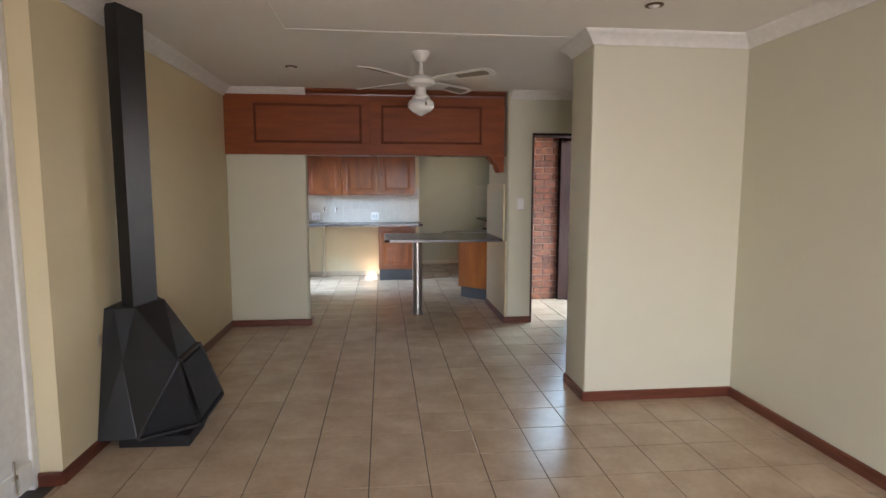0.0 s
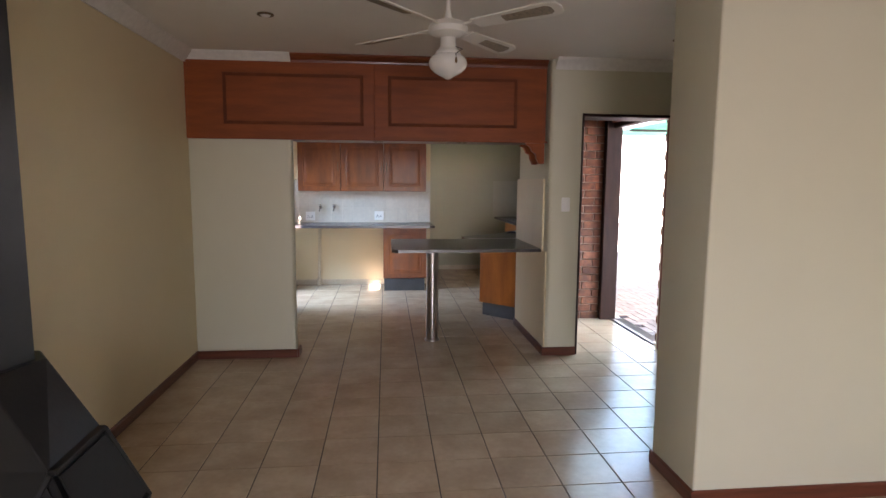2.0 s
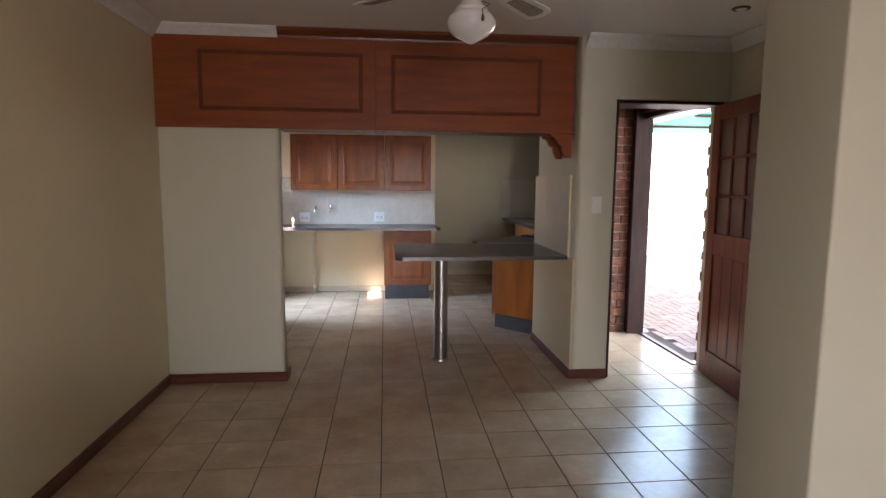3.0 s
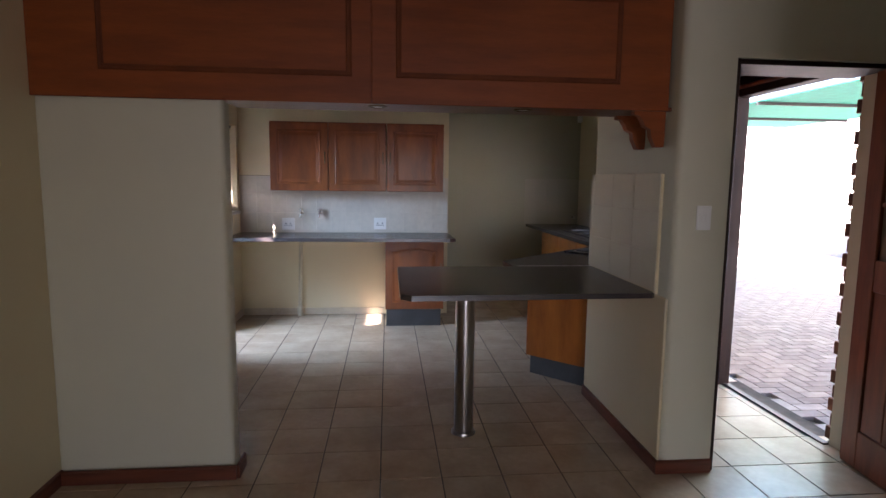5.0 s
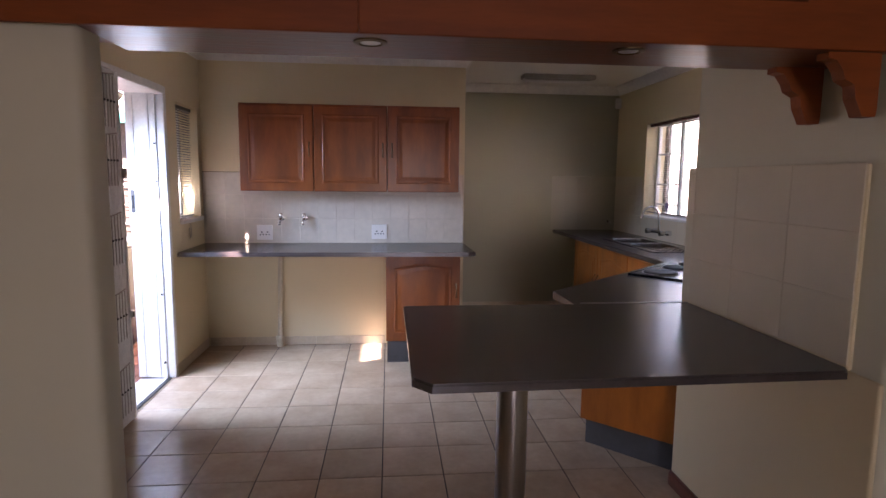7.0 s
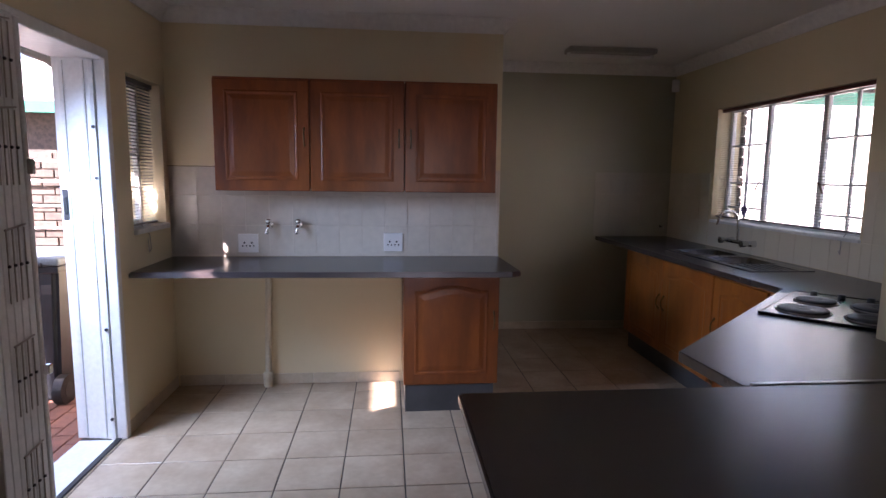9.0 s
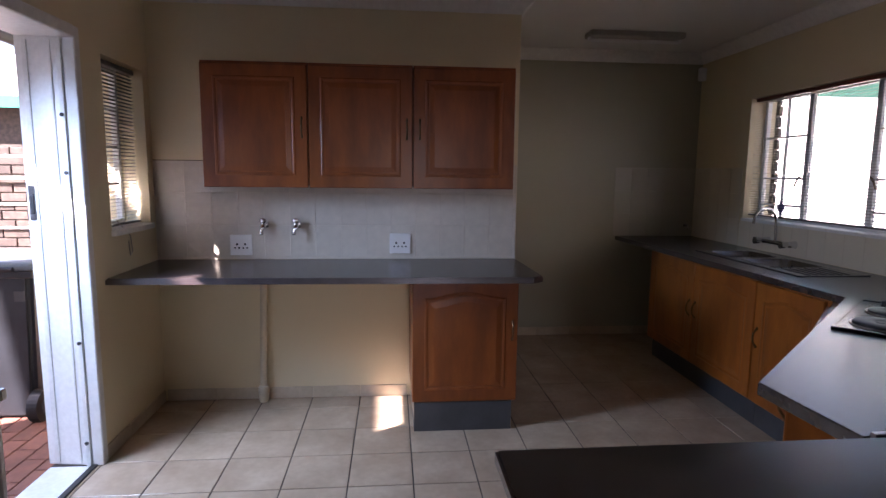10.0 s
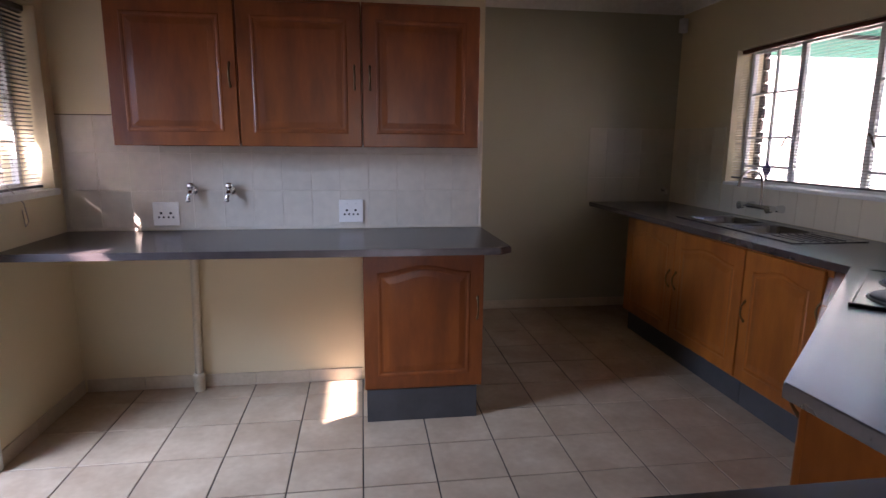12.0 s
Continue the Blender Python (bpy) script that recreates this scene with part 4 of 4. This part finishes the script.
part("door_frame", box(B(), 1.6555, 5.985, 2.03, 2.459, 6.26, 2.054, 0.003), DWOOD, ent, "dark wooden frame head")
# white strips stand in for the bright lines of light above the frame head
part("light_gap_strip", box(B(), 1.666, 6.27, 2.046, 2.5, 6.278, 2.054), WHITEM, ent, "thin white strip drawing the line of light over the opening")
part("light_gap_strip", box(B(), 1.666, 6.262, 2.056, 2.5, 6.269, 2.062), WHITEM, ent)
leaf = new("front_door")
leaf.matrix_basis = pose(2.43, 6.03, 0.008, 0, 0, 180 + 83.5)
ORIGIN[leaf.name] = Vector((0, 0, 0))
tagged(leaf, "reddish brown wooden front door with small glass panes standing open into the room", "door")
W, HT = 0.80, 2.02
for a, b, c, d in ((0, 0, 0.11, HT), (W - 0.11, 0, W, HT), (0.111, 0, W - 0.111, 0.2), (0.111, HT - 0.11, W - 0.111, HT), (0.111, 0.93, W - 0.111, 1.09)):
    part("stile_and_rail", box(B(), a, -0.02, b, c, 0.02, d, 0.004), DOORW, leaf)
for k in range(4):
    part("board", box(B(), 0.112 + 0.1445 * k, -0.01, 0.201, 0.112 + 0.1445 * k + 0.142, 0.01, 0.929, 0.004), DOORW, leaf)
for k in range(1, 3):
    x = 0.111 + (W - 0.222) * k / 3
    part("glazing_bar", box(B(), x - 0.012, -0.014, 1.091, x + 0.012, 0.014, HT - 0.111, 0.003), DOORW, leaf)
for k in range(1, 3):
    z = 1.09 + (HT - 0.11 - 1.09) * k / 3
    for j in range(3):
        x0 = 0.111 + (W - 0.222) * j / 3 + (0.012 if j else 0)
        x1 = 0.111 + (W - 0.222) * (j + 1) / 3 - (0.012 if j < 2 else 0)
        part("glazing_bar", box(B(), x0, -0.013, z - 0.012, x1, 0.013, z + 0.012, 0.003), DOORW, leaf)
part("pane", box(B(), 0.112, -0.003, 1.092, W - 0.112, 0.003, HT - 0.112), FROST, leaf, "dim textured glass")
part("door_handle", tube(B(), [(0.74, -0.02, 1.0), (0.74, -0.06, 1.0), (0.64, -0.06, 1.0)], 0.008), BRASS, leaf, smooth=True)
post = thing("porch_gate_frame", (2.44, 6.7, 0), "dark hardwood posts and beam framing the porch opening", "frame")
part("post", box(B(), 2.33, 7.17, 0.0, 2.50, 7.251, 2.199, 0.004), DWOOD, post)
part("beam", box(B(), 2.40, 6.202, 2.06, 2.50, 7.169, 2.199, 0.006), DWOOD, post)
part("threshold_strip", box(B(), 2.455, 6.202, -0.003, 2.50, 7.169, 0.008, 0.002), BLACKP, post, "dark metal floor strip")

part("rail_pole", cyl(B(), (2.385, 6.21, 2.12), (2.385, 7.16, 2.12), 0.014, n=12), DOORW, post, "reddish round rail", True)

# ---- courtyard on the east ----
solid("pavement_court", box(B(), 2.622, -4, -0.2, 9.6, 17, -0.072), SAND, "jointed bed of the herringbone paving", "paving")
cw = thing("courtyard_house", (9.6, 12, -0.07), "white plastered house across the courtyard with a green canopy", "house")
part("wall", box(B(), 9.6, -4, -0.13, 10, 24, 3.6), PLASTER, cw)
part("brick_pier", box(B(), 9.3, 13.45, -0.07, 9.595, 13.85, 2.2), BRICK, cw, "red brick corner")
part("window_recess", box(B(), 9.55, 12.3, 0.7, 9.598, 13.4, 2.2), DARKH, cw, "dark window")
can = thing("shade_canopy", (5.6, 11, 2.5), "green shade-cloth canopy on thin poles over the courtyard", "canopy")
part("cloth", box(B(), 4.6, 7.0, 2.50, 7.2, 13.2, 2.52), GREEN, can)
for y in (8.6, 10.2, 11.8):
    part("batten", box(B(), 4.6, y, 2.46, 7.2, y + 0.03, 2.499), DARKH, can, "thin dark batten")
for x, y in ((7.1, 7.1), (4.7, 7.1)):
    part("pole", cyl(B(), (x, y, -0.07), (x, y, 2.5), 0.03), PLINTH, can)

dl = thing("patio_door", (-1.70, 2.4, 0), "white painted closed patio door with a small steel floor bolt", "door")
part("leaf", box(B(), -1.72, 1.98, 0.02, -1.68, 2.84, 2.43, 0.004), WHITE, dl)
part("door_post", box(B(), -1.73, 2.805, 0.0, -1.665, 2.858, 2.438, 0.004), WHITE, dl)
part("bottom_rail", box(B(), -1.679, 1.99, 0.03, -1.665, 2.80, 0.16, 0.004), WHITE, dl)
part("floor_bolt", tube(B(), [(-1.66, 2.66, 0.06), (-1.66, 2.66, 0.22)], 0.006), CHROME, dl)
part("bolt_keeper", box(B(), -1.672, 2.645, 0.13, -1.652, 2.675, 0.15, 0.002), CHROME, dl)

# ---- ceiling fan ----
FX, FY = 0.335, 4.36
fan = thing("ceiling_fan", (FX, FY, H), "cream ceiling fan with cane-inset blades and an opal glass lamp", "ceiling fan")
part("canopy", lathe(B(), [(0.012, -0.075), (0.03, -0.07), (0.045, -0.05), (0.06, -0.03), (0.07, -0.012), (0.07, 0)], (FX, FY, H)), BLADE, fan, smooth=True)
part("rod", lathe(B(), [(0.011, -0.07), (0.011, -0.10), (0.016, -0.14), (0.026, -0.172)], (FX, FY, H), 20), BLADE, fan, smooth=True)
part("motor", lathe(B(), [(0.02, -0.165), (0.05, -0.172), (0.088, -0.187), (0.105, -0.212), (0.097, -0.238), (0.065, -0.255), (0.035, -0.262), (0.0, -0.262)], (FX, FY, H), 36), BLADE, fan, smooth=True)
part("lamp_neck", lathe(B(), [(0.04, -0.258), (0.042, -0.305), (0.05, -0.318), (0.066, -0.332), (0.066, -0.352)], (FX, FY, H), 32), BLADE, fan, smooth=True)
part("lamp_globe", lathe(B(), [(0.062, -0.342), (0.08, -0.352), (0.096, -0.37), (0.101, -0.39), (0.094, -0.413), (0.07, -0.436), (0.038, -0.453), (0.012, -0.468), (0.0, -0.470)], (FX, FY, H), 36), OPAL, fan, "white opal glass globe", True)
part("pull_chain", tube(B(), [(FX + 0.035, FY - 0.04, H - 0.31), (FX + 0.065, FY - 0.075, H - 0.33), (FX + 0.028, FY - 0.108, H - 0.36), (FX + 0.03, FY - 0.108, H - 0.375)], 0.002, 6), DARKH, fan)
part("chain_knob", lathe(B(), [(0, 0), (0.004, -0.004), (0.007, -0.02), (0.005, -0.03), (0, -0.032)], (FX + 0.03, FY - 0.108, H - 0.375), 12), BRASS, fan, smooth=True)


def blade(a):
    here = Matrix.Translation((FX, FY, H - 0.210)) @ pose(0, 0, 0, 0, 0, a) @ pose(0, 0, 0, -11, 0, 0)
    bm = B()
    pts = [(0.17, -0.045), (0.585, -0.066), (0.625, -0.052), (0.637, 0.0), (0.625, 0.052), (0.585, 0.066), (0.17, 0.045)]
    prism(bm, pts, "z", -0.003, 0.003)
    bmesh.ops.transform(bm, matrix=here, verts=bm.verts)
    b = part("blade", bm, BLADE, fan)
    bm = prism(B(), [(0.33, -0.028), (0.57, -0.040), (0.59, -0.022), (0.59, 0.022), (0.57, 0.040), (0.33, 0.028)], "z", -0.0045, 0.0045)
    bmesh.ops.transform(bm, matrix=here, verts=bm.verts)
    part("cane_inset", bm, CANE, b, "brown woven cane inset")
    bm = box(B(), 0.085, -0.014, 0.002, 0.2, 0.014, 0.008, 0.002)
    box(bm, 0.155, -0.036, 0.0035, 0.175, 0.036, 0.0078, 0.002)
    bmesh.ops.transform(bm, matrix=here, verts=bm.verts)
    part("blade_iron", bm, BLADE, b)


for a in (48, 138, 228, 318):
    blade(a)

for n, (x, y) in enumerate(((-0.715, 4.99), (1.548, 3.11), (2.07, 5.25))):
    s = thing("ceiling_spot", (x, y, H), "small brass-rimmed recessed ceiling spotlight", "downlight", "spotlights in the living room ceiling")
    part("rim", lathe(B(), [(0.05, 0), (0.05, -0.006), (0.036, -0.009), (0.034, -0.001)], (x, y, H)), BRASS, s, smooth=True)
    part("lamp", lathe(B(), [(0.033, -0.003), (0.026, -0.012), (0, -0.018)], (x, y, H), 20), SWITCH, s, smooth=True)

# ---- steel fireplace ----
fp = thing("fireplace", (-1.25, 3.36, 0), "black painted steel free-standing fireplace with a square flue against the wall", "fireplace")


def shell(rings, close=True):
    bm = B()
    vs = [[bm.verts.new(p) for p in r] for r in rings]
    for a, b in zip(vs, vs[1:]):
        for k in range(len(a)):
            bm.faces.new((a[k], a[(k + 1) % len(a)], b[(k + 1) % len(b)], b[k]))
    if close:
        bm.faces.new(vs[0][::-1])
        bm.faces.new(vs[-1])
    bmesh.ops.recalc_face_normals(bm, faces=bm.faces)
    bmesh.ops.bevel(bm, geom=bm.edges[:], offset=0.004, segments=1, affect="EDGES")
    return bm


part("flue", prism(B(), [(-1.485, 3.425), (-1.405, 3.385), (-1.35, 3.597), (-1.42, 3.66), (-1.52, 3.61)], "z", 0.78, H - 0.001), IRON, fp, "tall black square flue")

RING0 = [(-1.555, 3.19, 0.062), (-1.348, 3.20, 0.062), (-1.06, 3.35, 0.075), (-1.06, 3.82, 0.085), (-1.32, 3.95, 0.07), (-1.555, 3.95, 0.062)]
RING1 = [(-1.555, 3.29, 0.50), (-1.437, 3.278, 0.50), (-1.115, 3.235, 0.50), (-1.125, 3.60, 0.50), (-1.31, 3.84, 0.50), (-1.555, 3.87, 0.50)]
RING2 = [(-1.555, 3.355, 0.785), (-1.495, 3.355, 0.785), (-1.385, 3.365, 0.785), (-1.315, 3.61, 0.785), (-1.40, 3.72, 0.785), (-1.555, 3.73, 0.785)]
part("hood", shell([RING0, RING1, RING2]), IRON, fp)
SCREEN = mat("sooty_steel", (0.008, 0.008, 0.009), 0.7, var=0.3, scale=12)


def plate_bm(pts, n, t):
    bm = B()
    a = [bm.verts.new(p) for p in pts]
    b = [bm.verts.new(Vector(p) + Vector(n) * t) for p in pts]
    bm.faces.new(a[::-1])
    bm.faces.new(b)
    for k in range(len(a)):
        bm.faces.new((a[k], a[(k + 1) % len(a)], b[(k + 1) % len(a)], b[k]))
    bmesh.ops.recalc_face_normals(bm, faces=bm.faces)
    return bm


part("fire_screen", plate_bm([(-1.05, 3.375, 0.115), (-1.05, 3.79, 0.12), (-1.11, 3.585, 0.475), (-1.105, 3.26, 0.475)], (1, 0, 0.15), 0.006), SCREEN, fp, "sooty black fire screen")
part("fire_screen", plate_bm([(-1.32, 3.203, 0.10), (-1.08, 3.325, 0.115), (-1.125, 3.228, 0.46)], (0.45, -1, 0.1), 0.006), SCREEN, fp, "sooty black fire screen")
for a, b in ((RING0[1], RING1[2]), (RING1[2], RING1[3]), (RING1[3], RING0[3]), (RING0[1], RING0[2]), (RING0[2], RING0[3])):
    d = (Vector(b) - Vector(a))
    bm = box(B(), -d.length / 2, -0.016, -0.008, d.length / 2, 0.016, 0.012, 0.003)
    bmesh.ops.transform(bm, matrix=Matrix.Translation((Vector(a) + Vector(b)) / 2 + Vector((0.006, -0.004, 0))) @ d.to_track_quat("X", "Z").to_matrix().to_4x4(), verts=bm.verts)
    part("frame_bar", bm, IRON, fp)
part("base", prism(B(), [(-1.464, 3.24), (-1.075, 3.225), (-1.075, 3.49), (-1.12, 3.84), (-1.46, 3.84)], "z", 0.0, 0.062), IRON, fp)
part("damper_rod", tube(B(), [(-1.53, 3.22, 0.60), (-1.53, 3.235, 0.66)], 0.004), STEEL, fp)

solid("tile_edge_line", box(B(), WX + 0.002, NY - 0.0062, 1.4965, -1.19, NY - 0.0002, 1.5005), GROUT, "dark grout line along the top of the wall tiles", "grout")

# ---- pieces: wall tiles, skirting, bricks, paving, floor tiles ----
PIECES = {}


def piece(name, size, material, parent, m, bev=0.0015):
    """A bevelled slab of the given size, shared between alike pieces, its outer face towards local -y."""
    key = (name, tuple(round(v, 3) for v in size), material.name)
    if key not in PIECES:
        sx, sy, sz = size
        bm = B()
        q = lambda k, y: [bm.verts.new(p) for p in ((-sx / 2 + k, y, -sz / 2 + k), (sx / 2 - k, y, -sz / 2 + k), (sx / 2 - k, y, sz / 2 - k), (-sx / 2 + k, y, sz / 2 - k))]
        a, b, c = q(0, sy / 2), q(0, -sy / 2 + bev), q(bev, -sy / 2)
        for r, s in ((a, b), (b, c)):
            for k in range(4):
                bm.faces.new((r[k], r[(k + 1) % 4], s[(k + 1) % 4], s[k]))
        bm.faces.new(c)
        bmesh.ops.recalc_face_normals(bm, faces=bm.faces)
        PIECES[key] = mesh_of(name, bm, material)
    o = new(name, PIECES[key])
    o.parent = parent
    o.matrix_basis = Matrix.Translation(-ORIGIN[parent.name]) @ m
    return o


def grid_tiles(name, parent, material, lo, hi, z0, z1, wx, wz, place, start=None, rz=0, depth=0.006, gap=0.0025):
    u = lo if start is None else start
    while u < hi - 0.01:
        a, b = max(u, lo), min(u + wx, hi)
        z = z0
        while z < z1 - 0.01 and b - a > 0.012:
            c, d = z, min(z + wz, z1)
            p = place((a + b) / 2)
            piece(name, (b - a - gap, depth, d - c - gap), material, parent, pose(p[0], p[1], (c + d) / 2, 0, 0, rz))
            z += wz
        u += wx


solid("wall_tile_bed_north", box(B(), WX + 0.001, NY - 0.0052, 0.901, 0.645, NY - 0.0002, 1.492), WTJ, "pale jointed bed of the wall tiles", "tile bed")
grid_tiles("wall_tile", wall_n, WTILE, WX + 0.004, 0.645, 0.914, 1.496, 0.1545, 0.198, lambda u: (u, NY - 0.004), start=-1.690, gap=0.0022)
grid_tiles("wall_tile", wall_c, CTILE, 6.092, 7.055, 0.915, 1.515, 0.30, 0.20, lambda u: (1.3505, u), rz=-90, depth=0.003, gap=0.0007)
grid_tiles("wall_tile", wall_e, PTILE, 7.91, 8.58, 0.905, 1.505, 0.15, 0.20, lambda u: (KEX - 0.002, u), rz=-90, depth=0.003, gap=0.0012)
grid_tiles("wall_tile", wall_e, PTILE, 8.58, 10.15, 0.905, 1.10, 0.15, 0.20, lambda u: (KEX - 0.002, u), rz=-90, depth=0.003, gap=0.0012, start=8.51)
grid_tiles("wall_tile", wall_e, PTILE, 10.15, 10.84, 0.905, 1.505, 0.15, 0.20, lambda u: (KEX - 0.002, u), rz=-90, depth=0.003, gap=0.0012, start=10.01)
grid_tiles("wall_tile", wall_p, SHADED_TILE, 1.82, 2.555, 0.905, 1.505, 0.15, 0.20, lambda u: (u, PY - 0.002), depth=0.003, gap=0.0012)
grid_tiles("skirting_tile", wall_n, SKIRT, WX + 0.01, -0.035, 0.0, 0.075, 0.30, 0.075, lambda u: (u, NY - 0.004), start=-1.545 - 0.3, depth=0.008)
grid_tiles("skirting_tile", wall_w, SKIRT, 8.77, 9.51, 0.0, 0.075, 0.30, 0.075, lambda u: (WX + 0.004, u), start=8.74, rz=90, depth=0.008)
grid_tiles("skirting_tile", wall_p, SKIRT, 0.65, 2.59, 0.0, 0.075, 0.30, 0.075, lambda u: (u, PY - 0.004), start=0.555, depth=0.008)


def bricks(parent, material, lo, hi, z0, z1, place, rz, L=0.222, T=0.073, gap=0.010, rough=0.004):
    row, z = 0, z0
    while z < z1 - 0.02:
        u = lo - (L + gap) / 2 * (row % 2)
        while u < hi - 0.02:
            a, b = max(u, lo), min(u + L, hi)
            if b - a > 0.03:
                p = place((a + b) / 2)
                out = random.uniform(-rough, rough)
                m = pose(p[0], p[1], z + T / 2, 0, random.uniform(-0.4, 0.4), rz) @ pose(0, out, 0)
                piece("brick", (round(b - a, 2), 0.02, T), material, parent, m, 0.004)
            u += L + gap
        z += T + gap
        row += 1


bricks(pc, BRICK, 1.67, 2.325, 0.0, 2.19, lambda u: (u, 7.247), 0)
bricks(pw, BRICK, 6.29, 7.23, 0.0, 2.19, lambda u: (1.667, u), 90)
bricks(garden, BRICKG, -5.2, -1.87, -0.1, 1.66, lambda u: (u, 11.494), 0, rough=0.006)

# tooth-edged brick corner at the right side of the porch opening
tooth = thing("brick_corner", (2.56, 6.16, -0.07), "red face brick corner beside the porch opening with toothed courses", "brickwork")
z, k = -0.06, 0
while z < 2.6:
    o = 0.022 * (k % 2) + random.uniform(0, 0.006)
    part("brick", box(B(), 2.502, 6.199, z, 2.77 + o, 6.225 + o, z + 0.073, 0.004), BRICK, tooth)
    z, k = z + 0.083, k + 1


solid("wall_window_brick_bed", box(B(), 2.766, 10.113, 0.98, 2.795, 10.20, 2.15), MORTAR, "mortar bed of the brick window reveal", "wall")
teeth = thing("window_brick_edge", (2.80, 10.07, 1.0), "brown face brick reveal with toothed courses outside the wide window", "brickwork")
z, k = 0.98, 0
while z < 2.15:
    part("brick", box(B(), 2.768, 10.098 - 0.010 * (k % 2) - random.uniform(0, 0.005), z, 2.80, 10.20, z + 0.073, 0.004), BRICKG, teeth)
    z, k = z + 0.083, k + 1


def slab_field(name, cells, dz, material, parent, near, limit, thick=0.01):
    """Flat pieces on the ground: the nearest as parts, the rest joined."""
    order = sorted(cells, key=near)
    for x, y, w, d, a in order[:limit]:
        key = (name, round(w, 3), round(d, 3))
        if key not in PIECES:
            k = 0.0018
            bm = B()
            lo = [bm.verts.new(p) for p in ((-w / 2, -d / 2, -thick), (w / 2, -d / 2, -thick), (w / 2, d / 2, -thick), (-w / 2, d / 2, -thick))]
            mi = [bm.verts.new((v.co.x, v.co.y, -k * 0.7)) for v in lo]
            hi = [bm.verts.new((v.co.x * (1 - 2 * k / w), v.co.y * (1 - 2 * k / d), 0)) for v in lo]
            for r, s in ((lo, mi), (mi, hi)):
                for i in range(4):
                    bm.faces.new((r[i], r[(i + 1) % 4], s[(i + 1) % 4], s[i]))
            bm.faces.new(hi)
            PIECES[key] = mesh_of(name, bm, material)
        o = new(name, PIECES[key])
        o.parent = parent
        o.matrix_basis = Matrix.Translation(-ORIGIN[parent.name]) @ pose(x, y, dz + random.uniform(-0.0004, 0.0004), random.uniform(-0.06, 0.06), random.uniform(-0.06, 0.06), a)
    rest = order[limit:]
    if rest:
        verts, faces = [], []
        for x, y, w, d, a in rest:
            n = len(verts)
            c, s = math.cos(radians(a)), math.sin(radians(a))
            for zz in (dz - thick, dz):
                for u, v in ((-w / 2, -d / 2), (w / 2, -d / 2), (w / 2, d / 2), (-w / 2, d / 2)):
                    verts.append((x + u * c - v * s, y + u * s + v * c, zz))
            faces += [(n + 4, n + 5, n + 6, n + 7)] + [(n + i, n + (i + 1) % 4, n + 4 + (i + 1) % 4, n + 4 + i) for i in range(4)]
        me = bpy.data.meshes.new(name + "s")
        me.from_pydata(verts, [], faces)
        me.materials.append(material)
        o = new(name + "s", me)
        tagged(o, "joined farther " + name.replace("_", " ") + "s", name.replace("_", " "), kind="stuff")


floor = bpy.data.objects["floor"]
ORIGIN[floor.name] = Vector((0, 0, 0))
P, X0, Y0 = 0.304, -0.042, 0.232
cells = []
for i in range(-6, 10):
    for j in range(-9, 37):
        x0, x1 = X0 + P * i, X0 + P * (i + 1)
        y0, y1 = Y0 + P * j, Y0 + P * (j + 1)
        x0, y1 = max(x0, -1.59), min(y1, PY)
        x1 = min(x1, 2.44 if 6.2 < (y0 + y1) / 2 < 7.2 else 2.60)
        if x1 - x0 > 0.02 and y1 - y0 > 0.02:
            g = 0.006
            cells.append(((x0 + x1) / 2, (y0 + y1) / 2, x1 - x0 - g, y1 - y0 - g, 0.0))
slab_field("floor_tile", cells, 0.0, TILE, floor, lambda c: abs(c[1] - 6.6) + 0.6 * abs(c[0] - 0.2), 300, 0.008)

court = bpy.data.objects["pavement_court"]
ORIGIN[court.name] = Vector((0, 0, 0))
cells, U = [], 0.105
for i in range(0, 66):
    for j in range(-10, 100):
        x, y = 2.66 + i * U, 5.4 + j * U
        k = (i - j) % 4
        if k == 0:
            cells.append((x + U, y + U / 2, 2 * U - 0.008, U - 0.008, 0.0))
        elif k == 2:
            pass
        if (i - j) % 4 == 3:
            cells.append((x + U / 2, y + U, U - 0.008, 2 * U - 0.008, 0.0))
cells = [c for c in cells if 2.64 + c[2] / 2 < c[0] < 9.5 and 4.5 < c[1] < 16]
slab_field("paving_brick", cells, -0.04, PAVE, court, lambda c: (c[0] - 2.6) + abs(c[1] - 8.5) * 0.8, 300, 0.03)

yb = bpy.data.objects["pavement_yard"]
ORIGIN[yb.name] = Vector((0, 0, 0))
REDPAVE = mat("red_paving_brick", (0.28, 0.12, 0.08), 0.85, color2=(0.2, 0.09, 0.065), scale=9, bump=0.4, rnd=0.2)
cells = []
for i in range(0, 16):
    for j in range(0, 34):
        x, y = -1.85 - 0.115 * (i + 0.5), 7.6 + 0.23 * (j + 0.5 * (i % 2))
        if y < 11.3:
            cells.append((x, y, 0.107, 0.222, 0.0))
slab_field("yard_brick", cells, -0.09, REDPAVE, yb, lambda c: abs(c[1] - 9) - c[0], 300, 0.02)
